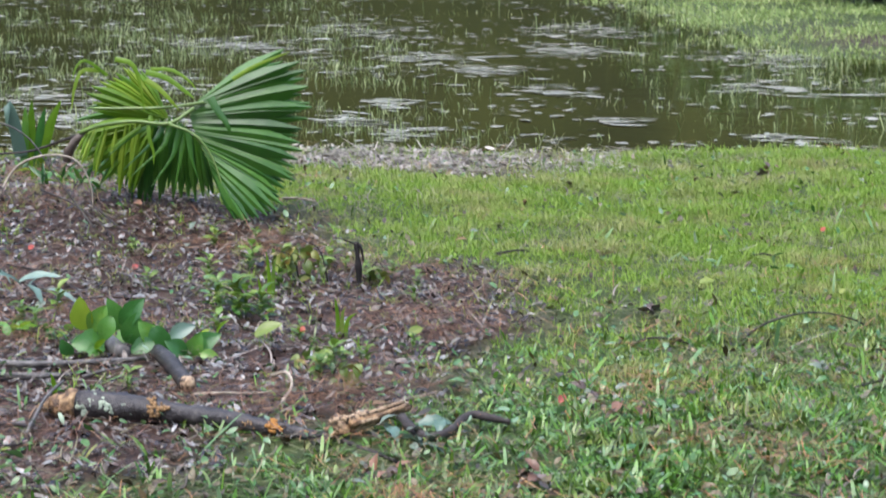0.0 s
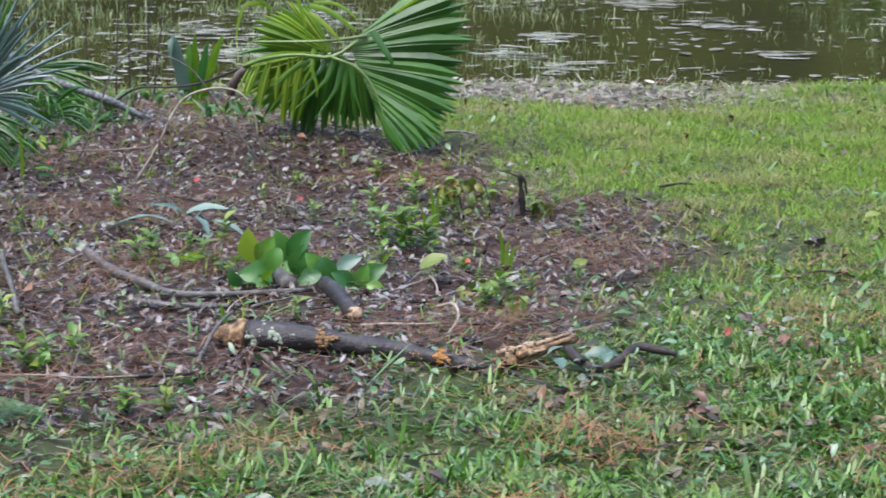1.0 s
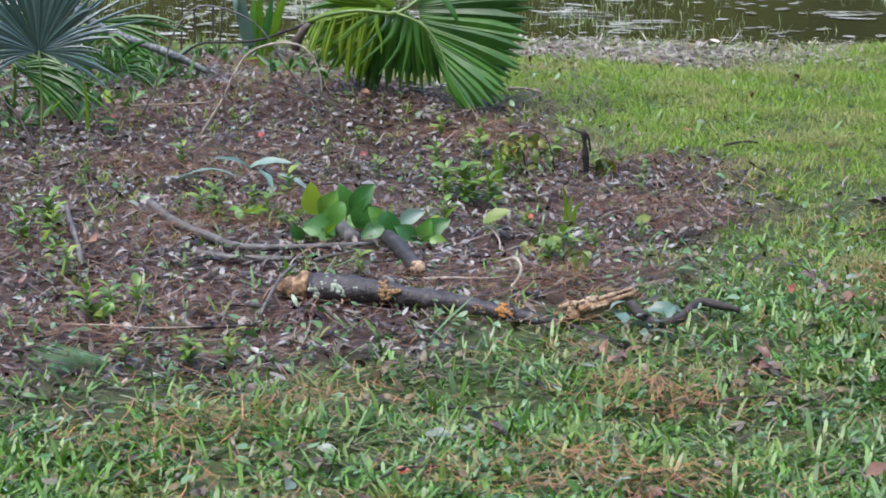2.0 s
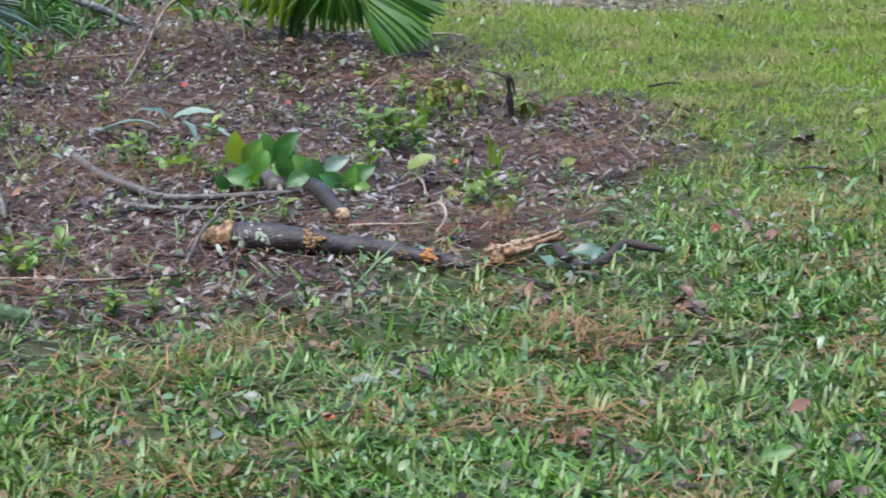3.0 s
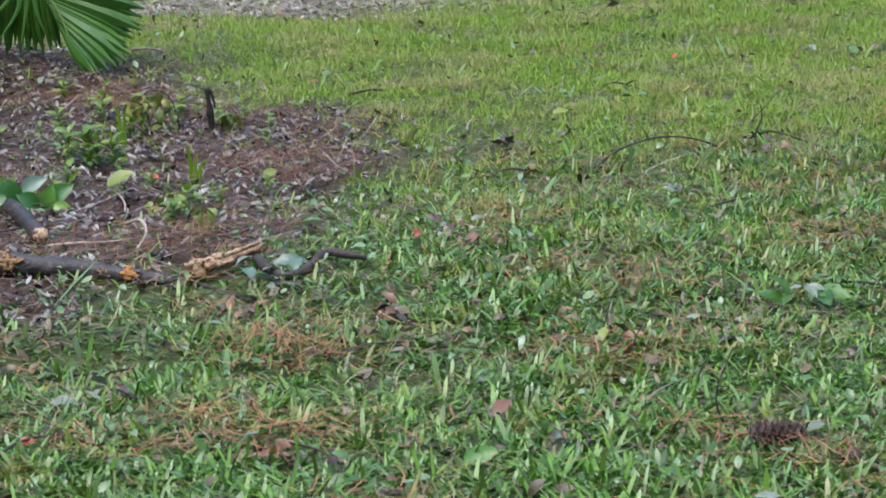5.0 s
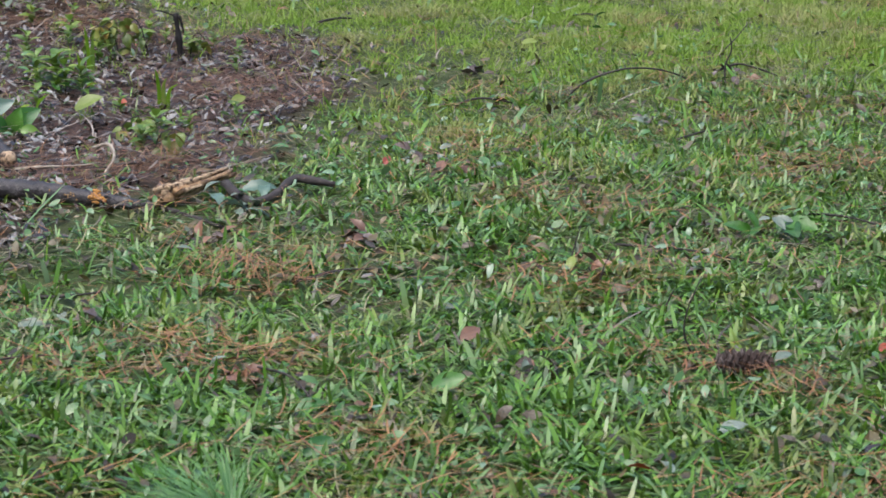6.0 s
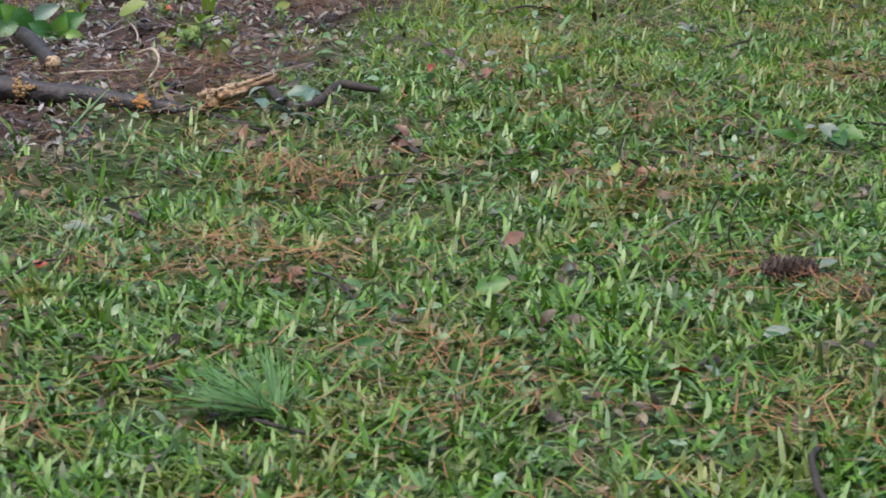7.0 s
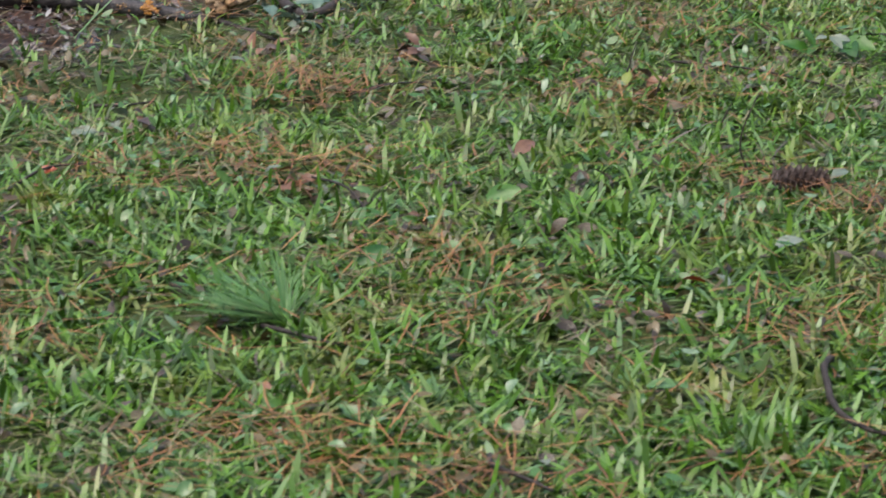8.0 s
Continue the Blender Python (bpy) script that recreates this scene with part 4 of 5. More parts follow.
upr = holder("strap_leaf_plant", -.43, 11.5, gz(-.43, 11.5), "plant with upright yellow-green strap leaves", "plant")
for x0, x1, z1, w, m in ((-.45, -.45, .28, .026, BROADLEAF), (-.43, -.42, .31, .026, PALMLIGHT), (-.41, -.36, .28, .024, BROADLEAF), (-.40, -.29, .31, .03, PALMLIGHT), (-.44, -.50, .16, .02, BROADLEAF), (-.40, -.33, .16, .022, PALMLIGHT)):
    strip(upr, [(x0, 11.5, .0), ((x0 * 2 + x1) / 3, 11.48, z1 * .4), ((x0 + x1 * 2) / 3, 11.47, z1 * .75), (x1, 11.46, z1)], w, m, "leaf")
strip(upr, [(-.47, 11.45, .06), (-.50, 11.42, .22), (-.525, 11.40, .30), (-.53, 11.38, .20)], .03, BLUELEAF, "leaf")

for x, y, hts in ((.48, 8.35, (.16, .14)), (.66, 7.72, (.13, .10, .08)), (.45, 8.30, (.08,)), (-1.0, 9.35, (.22,)), (-.40, 10.9, (.16, .12)), (-.2, 6.95, (.07,))):
    iris = holder("strap_leaf_plant", x, y, gz(x, y), "thin plant with upright light-green blades", "plant", "small strap plants")
    for k, hh in enumerate(hts):
        strip(iris, [(x + .012 * k, y, 0), (x + .013 * k, y, hh * .4), (x + .02 * k - .006, y - .005, hh * .8), (x + .035 * k - .012, y - .01, hh + gz(x, y))], .0075, PALMLIGHT if k % 2 == 0 else WEED, "leaf")

WEEDLEAF = [leaf_data("weed_leaf", .036, .014, .3, WEED, seed=20), leaf_data("weed_leaf", .028, .016, .2, WEED, seed=21)]


def weed(x, y, size, count, seed):
    r = random.Random(seed)
    p = holder("weed", x, y, gz(x, y), "small bright green weed growing in leaf litter", "plant", "litter weeds")
    stem = part("stem", tube([(0, 0, 0), (.006, 0, .03 * size), (.0, 0, .06 * size)], .0018, .0012, 5, 4, .1), PETIOLE, p)
    for k in range(count):
        h = (.01 + .055 * (k / count)) * size
        a = k * 137.5 + r.uniform(-30, 30)
        ob = new("leaf", WEEDLEAF[k % 2])
        ob.parent = stem
        ob.matrix_basis = pose(0, 0, h, r.uniform(-20, 20), -r.uniform(5, 45), a) @ Matrix.Scale(size * r.uniform(.8, 1.3), 4)
    return p


weeds = [weed(-.56, 7.80, 1.1, 9, 1), weed(.30, 8.10, 1.2, 11, 2), weed(.22, 8.60, .9, 7, 3), weed(-.66, 6.50, 1.5, 10, 4)]
rw = random.Random(11)
SPOTS = [(-.62, 6.5), (-.72, 6.47), (-.50, 7.75), (-.40, 7.85), (-.45, 7.95), (.35, 8.0), (.33, 8.2), (.40, 8.05), (.27, 7.75), (-.93, 7.5), (-.98, 7.7), (-.85, 7.2), (-.95, 8.3), (-.90, 8.5),
         (.25, 8.7), (.55, 8.75), (.62, 8.6), (.70, 8.7), (.55, 8.5), (.40, 8.8), (.48, 8.9), (.75, 8.75), (.9, 8.6), (.88, 8.75), (.82, 8.6), (.97, 8.72), (1.0, 8.55), (.7, 8.9), (.58, 8.95), (-.80, 7.0), (-.35, 5.98), (-.55, 6.02), (-.2, 8.1), (-.1, 8.9), (.1, 8.5),
         (.55, 7.6), (.75, 7.35), (.9, 7.5), (-.25, 7.85), (-.3, 7.95), (0, 6.9), (.62, 7.2), (-1.1, 8.6), (-1.2, 7.8), (-1.05, 6.6), (.3, 9.3), (.0, 9.2), (-.6, 8.8), (.95, 8.2), (.5, 9.4)]
for x, y in SPOTS:
    c = copy_thing(weeds[rw.randrange(4)], pose(x + rw.uniform(-.04, .04), y + rw.uniform(-.05, .05), gz(x, y), 0, 0, rw.uniform(0, 360)))

for x, y, z, n in ((.36, 8.10, 2.2, 16), (.43, 7.95, 1.9, 12), (.30, 8.22, 1.8, 12), (-.45, 7.86, 1.8, 12), (-.33, 7.9, 1.6, 12),
                   (-.95, 7.65, 2.0, 12), (-1.0, 7.4, 1.9, 12), (.60, 7.18, 1.7, 10), (.55, 7.05, 1.5, 9), (-.42, 5.98, 1.5, 12)):
    weed(x, y, z * .85, n + 6, int(x * 100 + y * 10))

# ---- single fallen leaves ----


def fallen(x, y, me, yaw, tilt=8, roll=0, z=.02, label="", scale=1.0, group="fallen leaves"):
    ob = set_leaf(me, pose(x, y, gz(x, y) + z, roll, -tilt, yaw) @ Matrix.Scale(scale, 4), name="fallen_leaf", label=label)
    return tagged(ob, category="leaf", group=group)


RED, BROWN, YEL, PALE = (leaf_data("fallen_leaf", .055, .032, .15, m, seed=30) for m in (REDLEAF, BROWNLEAF, YELLOWLEAF, PALELEAF))
GRN, BIGGRN = leaf_data("fallen_leaf", .075, .036, .15, FRESHLEAF, seed=33), leaf_data("fallen_leaf", .11, .06, .12, BROADLEAF, seed=34)
for x, y, a, tl, rl, z in ((1.195, 6.71, 60, 50, 10, .02), (.06, 5.05, 0, 25, 30, .025), (1.22, 4.11, 160, 20, 40, .035), (.65, 7.08, 70, 70, 0, .01), (.55, 7.72, 100, 70, 10, .01), (-.35, 9.23, 80, 50, 0, .01),
                          (-.92, 9.5, 80, 40, 10, .02), (.03, 8.9, 80, 50, 0, .01), (2.75, 9.6, 60, 50, 0, .02), (1.9, 4.75, 30, 20, 20, .03)):
    fallen(x, y, RED, a, tl * .6, rl, z, "fallen red leaf tilted on the ground", .75)
for x, y, me, a, tl, rl, z, s, lab in ((1.99, 8.45, YEL, 10, 12, 20, .03, 1.1, "fallen bright yellow leaf on the lawn"), (.39, 7.56, YEL, -10, 30, 35, .04, 1.7, "large yellow-green fallen leaf on litter"),
                                       (1.42, 5.50, YEL, 60, 40, 0, .03, .8, "fallen bright yellow leaf on the lawn"), (2.43, 8.22, YEL, 60, 20, 0, .03, .8, "fallen bright yellow leaf on the lawn"),
                                       (1.42, 4.32, PALE, 20, 10, 10, .025, 1.2, "pale grey-green fallen leaf on grass"), (.14, 5.32, PALE, -15, 10, 20, .03, 1.1, "pale grey-green fallen leaf on grass"),
                                       (1.26, 4.10, PALE, 100, 15, 20, .03, .9, "pale grey-green fallen leaf on grass"), (1.06, 5.0, BROWN, 40, 20, 20, .03, 1.2, "brown fallen leaf lying on grass"),
                                       (1.39, 6.9, PALE, 20, 15, 20, .02, .8, "pale grey-green fallen leaf on grass"), (.27, 5.40, BROWN, 10, 30, 40, .015, .9, "dark brown curled leaf on grass"),
                                       (1.33, 6.6, BROWN, 70, 25, 0, .02, 1.0, "dark brown curled leaf on grass"), (1.40, 6.55, BROWN, 100, 25, 0, .02, .9, "dark brown curled leaf on grass"),
                                       (.98, 6.75, YEL, 30, 20, 15, .02, .8, "fallen bright yellow leaf on the lawn"), (.88, 7.68, YEL, 30, 20, 35, .02, 1.1, "fallen bright yellow leaf on litter"),
                                       (.63, 4.36, BIGGRN, 20, 25, 45, .02, .6, "large dark green fallen leaf on grass"), (.94, 4.72, BIGGRN, -20, 20, 50, .02, .7, "large dark green fallen leaf on grass"),
                                       (.65, 4.62, BIGGRN, 10, 15, 30, .02, .6, "large dark green fallen leaf on grass"), (1.75, 6.1, BIGGRN, 120, 25, 10, .02, .5, "large dark green fallen leaf on grass")):
    fallen(x, y, me, a, tl, rl, z, lab, s)

DARKLEAF, STAR = leaf_data("leaf", .10, .05, .2, PALM, .1, seed=61), leaf_data("leaf", .085, .035, .12, PALELEAF, .15, seed=62)
sprig = holder("leafy_sprig", 2.015, 5.79, gz(2.015, 5.79), "fallen sprig of dark leaves with one pale underside", "plant")
for k, (x, z, a, tl, roll, size, me) in enumerate(((-.04, .03, 120, 50, 20, .8, DARKLEAF), (-.05, .02, 160, 25, -20, .8, DARKLEAF), (.0, .06, -70, -20, 10, .6, STAR), (.01, .06, -25, -10, 35, .5, STAR), (-.01, .06, 200, 0, -20, .4, STAR),
                                                   (.03, .045, -50, 5, 30, .9, DARKLEAF), (.05, .04, -15, 15, -25, .8, DARKLEAF), (.04, .04, -95, 0, 25, .8, DARKLEAF), (-.02, .04, 220, 0, 20, .7, DARKLEAF), (.02, .02, 60, 25, 0, .6, DARKLEAF))):
    set_leaf(me, pose(2.015 + x, 5.79, sprig.location.z + z, roll, -tl, a) @ Matrix.Diagonal((size, size * 1.25, size, 1)), sprig)
sprig2 = holder("leafy_sprig", .76, 6.35, gz(.76, 6.35), "wilted grey-green leafy sprig beside a branch", "plant")
WILT = [leaf_data("leaf", .075, .034, .3, BLUELEAF, .12, seed=41), leaf_data("leaf", .06, .03, .25, FRESHLEAF, .1, seed=42), leaf_data("leaf", .065, .028, .35, PALELEAF, .1, seed=43)]
q = random.Random(21)
for k in range(17):
    set_leaf(WILT[k % 3], pose(.74 + q.uniform(-.09, .07), 6.35 + q.uniform(-.13, .10), sprig2.location.z + q.uniform(.02, .05), q.uniform(-40, 40), -q.uniform(-10, 40), q.uniform(0, 360)) @ Matrix.Scale(q.uniform(.7, 1.2), 4), sprig2)

# more loose leaves, each lying where it fell
LOOSE = [(RED, "small fallen red leaf on the ground"), (BROWN, "curled brown fallen leaf on the ground"), (BROWN, "curled brown fallen leaf on the ground"), (PALE, "pale grey-green fallen leaf on the ground"),
         (PALE, "pale grey-green fallen leaf on the ground"), (GRN, "glossy green fallen leaf on the ground"), (GRN, "glossy green fallen leaf on the ground"), (YEL, "small yellow fallen leaf on the ground")]
q = random.Random(77)
for k in range(130):
    y = 3.3 + 8.2 * q.random() ** 1.2
    x = q.uniform(-.15, .39) * y
    me, lab = LOOSE[q.choice((1, 1, 2, 3, 3, 4, 5, 5, 6, 6, 7, 0)) if k % 7 == 0 else q.choice((1, 2, 3, 4, 5, 6))]
    fallen(x, y, me, q.uniform(0, 360), q.uniform(-5, 30), q.uniform(-35, 35), q.uniform(.008, .03), lab, q.uniform(.45, .95))

# small heaps of dead leaves
HEAP = [leaf_data("leaf", .05, .026, .35, BROWNLEAF, .1, seed=51), leaf_data("leaf", .045, .02, .4, PALELEAF, .1, seed=52), leaf_data("leaf", .05, .03, .3, CONE, .1, seed=53)]
for x, y, wide, kinds, lab in ((1.73, 8.0, .05, (2, 2, 1), "small heap of dark grey dead leaves on lawn"), (2.53, 7.69, .10, (2, 2, 0), "small heap of dark brown dead leaves on lawn"),
                               (.29, 5.40, .06, (2, 2, 1), "small heap of dark wet leaves on lawn"), (.56, 4.89, .07, (0, 0, 1), "small heap of tan dry leaves on lawn"),
                               (1.30, 6.72, .08, (2, 0, 1), "small heap of brown dead leaves on lawn"), (1.5, 5.5, .07, (0, 2, 0), "small heap of brown dead leaves on lawn"),
                               (1.75, 5.55, .08, (1, 2, 1), "small heap of pale dead leaves on lawn"), (1.15, 4.75, .06, (2, 1, 0), "small heap of brown dead leaves on lawn"),
                               (.62, 6.05, .08, (0, 0, 2), "small heap of rust-brown leaves on lawn"), (.98, 5.95, .07, (0, 2, 0), "small heap of rust-brown leaves on lawn"),
                               (2.95, 11.2, .10, (2, 0, 2), "small heap of dark brown dead leaves on lawn"), (2.1, 7.15, .06, (1, 1, 2), "small heap of pale dead leaves on lawn")):
    heap = holder("leaf_heap", x, y, gz(x, y), lab, "leaves", "leaf heaps")
    for k in range(10):
        set_leaf(HEAP[kinds[k % 3]], pose(x + q.gauss(0, wide * .5), y + q.gauss(0, wide * .6), heap.location.z + q.uniform(.012, .035), q.uniform(-50, 50), -q.uniform(-20, 50), q.uniform(0, 360)) @ Matrix.Scale(q.uniform(.7, 1.2), 4), heap)

dark = holder("broadleaf_plant", -.665, 6.48, gz(-.665, 6.48), "low dark green broad-leaved seedling in litter", "plant")
for k in range(13):
    set_leaf(BROAD[k % 3], pose(-.665 + q.uniform(-.05, .05), 6.48 + q.uniform(-.05, .05), dark.location.z + q.uniform(.01, .05), q.uniform(-40, 40), -q.uniform(10, 65), q.uniform(0, 360)) @ Matrix.Scale(q.uniform(.35, .6), 4), dark)
for x, y, n in ((-.30, 7.78, 9), (-.42, 7.72, 8), (-.20, 7.70, 8), (.02, 7.75, 8), (.42, 8.0, 8), (-.95, 7.35, 8)):
    low = holder("broadleaf_plant", x, y, gz(x, y), "low green broad-leaved seedling in litter", "plant", "seedlings")
    for k in range(n):
        set_leaf(BROAD[k % 3], pose(x + q.uniform(-.06, .06), y + q.uniform(-.05, .05), low.location.z + q.uniform(.01, .04), q.uniform(-40, 40), -q.uniform(5, 60), q.uniform(0, 360)) @ Matrix.Scale(q.uniform(.25, .48), 4), low)
for k in range(44):
    x, y = (q.uniform(-1.6, -.05), q.uniform(10.2, 11.5)) if k < 28 else (q.uniform(-1.55, -.85), q.uniform(9.2, 10.4))
    low = holder("broadleaf_plant", x, y, gz(x, y), "low dark leafy undergrowth plant by the shore", "plant", "shore undergrowth")
    for n in range(9):
        set_leaf(BROAD[1] if n == 4 and k % 2 else DARKLEAF, pose(x + q.uniform(-.10, .10), y + q.uniform(-.06, .06), low.location.z + q.uniform(.01, .05), q.uniform(-50, 50), -q.uniform(0, 70), q.uniform(0, 360)) @ Matrix.Diagonal((q.uniform(.4, 1.1), q.uniform(.3, .6), q.uniform(.4, .7), 1)), low)
for x, y, h, lean in ((-.80, 11.75, .52, .02), (-.73, 11.7, .60, -.01), (-.655, 11.8, .50, .015), (-.62, 11.6, .40, .05), (-.92, 11.8, .42, -.03)):
    stick("thin_twig", [(x, y, -.02), (x + lean * .4, y, h * .4), (x + lean, y + .02, h)], .0055, .003, TWIG, "thin dark dead stem standing at the shore", "stem", "shore stems", n=8, seg=6)
stick("dead_weed", [(-.93, 7.95, .02), (-.885, 7.6, .045), (-.83, 7.3, .04), (-.79, 7.05, .02)], .010, .007, GREYBARK, "grey fuzzy dead plant stalk on litter", "stem", n=16, seg=7, rough=.4)
fallen(-.80, 7.28, BROWN, -70, 20, 30, .04, "tan dry fallen leaf on litter", 1.7)

# sticks strewn over the litter bed
for k in range(26):
    x, y, a, ln = q.uniform(-1.1, .6), q.uniform(6.2, 10.6), q.uniform(0, 6.28), q.uniform(.12, .45)
    if poly_dist(np.array(x), np.array(y), LITTER) < .05:
        continue
    c, d, bend = math.cos(a) * ln / 3, math.sin(a) * ln / 3, q.uniform(-.05, .05)
    stick("twig", [(x, y, .012), (x + c, y + d, .02), (x + 2 * c + bend, y + 2 * d, .022), (x + 3 * c + bend, y + 3 * d, .03)], q.uniform(.003, .007), .002, (TWIG, GREYBARK, PALETWIG)[k % 3],
          ("thin dark twig lying on leaf litter", "thin grey twig lying on leaf litter", "thin pale twig lying on leaf litter")[k % 3], "twig", "litter twigs", n=10, seg=5)

# ---- pine cone and green needle tuft ----
cone = holder("pine_cone", 1.58, 4.695, gz(1.58, 4.695) + .042, "dark brown open pine cone lying in grass", "pine cone")
part("core", tube([(-.05, 0, 0), (-.03, 0, 0), (.0, 0, 0), (.035, 0, 0), (.055, 0, 0)], .012, .008, 9, 8, .1), CONE, cone)
sc = bmesh.new()
rows = [[sc.verts.new((x, s * w, z)) for s in (-1, 0, 1)] for x, w, z in ((0, .002, 0), (.010, .005, .002), (.017, .0075, .006), (.021, .003, .010))]
for u, v in zip(rows, rows[1:]):
    for k in range(2):
        sc.faces.new((u[k], u[k + 1], v[k + 1], v[k]))
ext = bmesh.ops.extrude_face_region(sc, geom=list(sc.faces))
bmesh.ops.translate(sc, vec=(0, 0, -.003), verts=[g for g in ext["geom"] if isinstance(g, bmesh.types.BMVert)])
scale_me = bpy.data.meshes.new("scale")
sc.to_mesh(scale_me)
sc.free()
scale_me.materials.append(CONE)
for k in range(84):
    u = k / 83
    a = k * 137.5
    rr = .62 + .55 * math.sin(math.pi * min(1, u * .85 + .12))
    ob = new("scale", scale_me)
    ob.parent = cone
    ob.matrix_basis = pose(-.055 + .112 * u, 0, 0, a, 0, 0) @ pose(0, 0, .004, 0, -62 + 42 * u, 0) @ Matrix.Scale(rr, 4)

n1 = 150
tb = np.tile(np.array([[.465, 4.10, gz(.465, 4.10) + .022]]), (n1, 1)) + rng.normal(0, .004, (n1, 3))
low = rng.random(n1) < .62
ty = np.where(low, rng.normal(2.75, .30, n1), rng.normal(1.7, .9, n1))
tuft = link("pine_tuft", strands("pine_tuft", tb, ty, np.where(low, rng.uniform(.10, .50, n1), rng.uniform(.4, 1.15, n1)), rng.normal(0, .4, n1), np.where(low, rng.uniform(.13, .20, n1), rng.uniform(.08, .14, n1)), np.full(n1, .0026)), GREENNEEDLE)
tagged(tuft, "fallen tuft of long green pine needles", "pine needles")

n2 = 70
tb = np.tile(np.array([[-.62, 5.93, gz(-.62, 5.93) + .025]]), (n2, 1)) + rng.normal(0, .008, (n2, 3))
tuft2 = link("pine_tuft", strands("pine_tuft", tb, rng.normal(3.1, .14, n2), rng.uniform(.0, .3, n2), rng.normal(0, .25, n2), rng.uniform(.12, .19, n2), np.full(n2, .0026)), GREENNEEDLE)
tagged(tuft2, "fallen bunch of green pine needles on litter", "pine needles")

for x, y, turn in ((.625, 5.80, -1.9), (.705, 5.70, -1.3), (.56, 6.0, 2.6)):
    n3 = 22
    tb = np.tile(np.array([[x, y, gz(x, y) + .055]]), (n3, 1)) + rng.normal(0, .016, (n3, 3)) * np.array([1.6, 1, .5])
    dry = link("dry_needle_tuft", strands("dry_needle_tuft", tb, rng.normal(turn, .7, n3), rng.normal(-.35, .3, n3), rng.normal(0, .4, n3), rng.uniform(.07, .14, n3), np.full(n3, .0022)), NEEDLE)
    tagged(dry, "rust-brown tuft of dry pine needles in grass", "pine needles", "dry needle tufts")

# ---- a shrub on the far bank ----


def shrub(x, y, size, seed):
    r = np.random.default_rng(seed)
    p = holder("shrub", x, y, gz(x, y), "dense dark green shrub on the far bank", "shrub", "far bank shrubs")
    for k in range(4):
        part("branch", tube([(0, 0, 0), (.15 * size * math.cos(k * 1.7), .15 * size * math.sin(k * 1.7), .4 * size), (.4 * size * math.cos(k * 1.7), .4 * size * math.sin(k * 1.7), .9 * size)], .03 * size, .01, 7, 6, .2), TWIG, p)
    n = 1400
    c = r.normal(0, .34, (26, 3)) * size * np.array([1.2, 1.0, .8]) + np.array([0, 0, .6 * size])
    b = c[r.integers(0, 26, n)] + r.normal(0, .13 * size, (n, 3))
    b[:, 2] = np.abs(b[:, 2])
    link("crown", leaves("crown", b, r.uniform(0, 6.3, n), r.uniform(-.8, .8, n), r.uniform(.06, .11, n), r.uniform(.03, .06, n), r.uniform(.0, .2, n), r.uniform(-1, 1, n)), SHRUB, p)


shrub(6.6, 21.6, 1.0, 1)
shrub(7.6, 22.4, 1.3, 2)
shrub(5.7, 22.9, .9, 3)

# ---- grass, litter and floating bits: what nobody could count ----


def scatter(n, x0, x1, y0, y1, keep):
    """Random places in a rectangle, kept with the chance that keep gives."""
    x, y = rng.uniform(x0, x1, n), rng.uniform(y0, y1, n)
    ok = rng.random(n) < keep(x, y)
    x, y = x[ok], y[ok]
    return np.stack([x, y, height(x, y)], 1)


def near_path(x, y):
    """Thick on the lawn before the pond, thinner round about."""
    side = np.maximum(np.maximum(-.19 * y - .25 - x, x - .41 * y - .25), 0)
    near = smooth(1.5, 2.6, y + .5 * wob(x, y, .5, 3.0))
    return np.clip(1 - side / 1.0, .10, 1) * (.10 + .90 * near)


def lawn_share(x, y):
    return np.clip(1 - litter_amount(x, y), 0, 1)


def patches(x, y):
    return np.clip(.66 + .55 * wob(x, y, .28, 6.0) + .60 * wob(x, y, .10, 9.0) + .26 * wob(x, y, .75, 19.0), .25, 1)


def turf(name, n, far, material, label):
    """Tufts of a few blades that spread outwards."""
    def keep(x, y):
        d = smooth(6.2, 8.8, y + .5 * wob(x, y, .6, 8.0))
        share = d if far else 1 - d
        shore = 1 - .93 * smooth(.80, .25, np.abs(y - 11.68 + .2 * wob(x, y, .5, 4.0))) * smooth(.4, .9, x) * smooth(2.7, 1.8, x)
        edge = .32 + .68 * smooth(.0, -1.2, poly_dist(x, y, LITTER) + .25 * wob(x, y, .5, 13.0))
        return near_path(x, y) * np.maximum(lawn_share(x, y), .14) * edge * patches(x, y) * share * (pond_depth(x, y) < .12) * shore
    t = scatter(n, -4, 7.5, 1.2 if not far else 5.6, 9.5 if not far else 12.6, keep)
    per = 6
    k = len(t) * per
    big = np.repeat(rng.uniform(.65, 1.35, len(t)) * (1 + .35 * wob(t[:, 0], t[:, 1], .2, 41.0)), per)
    b = np.repeat(t, per, 0) + np.concatenate([rng.normal(0, .009, (k, 2)), np.zeros((k, 1))], 1)
    near = np.interp(b[:, 1], [3.2, 4.6, 7.0, 9.0], [.90, .86, .70, .72]) if not far else 1.0
    ln = (rng.gamma(9, .0062, k) * near if not far else rng.gamma(9, .0036, k)) * big
    ln = np.minimum(ln, .082)
    wd = rng.uniform(.006, .013, k) * (.7 + .3 * big) * (near if not far else .36)
    me = blades(name, b, rng.uniform(0, 6.283, k), np.clip(rng.normal(.98 if not far else .75, .38, k), .15, 1.5), ln, wd, rng.uniform(.0, 1.3, k), material)
    return stuff(name, me, material, label, "grass")


turf("grass", 195000, False, GRASS, "patchy wet green lawn grass with broad blades")
turf("lawn", 340000, True, LAWN, "bright yellow-green short lawn grass near the pond")


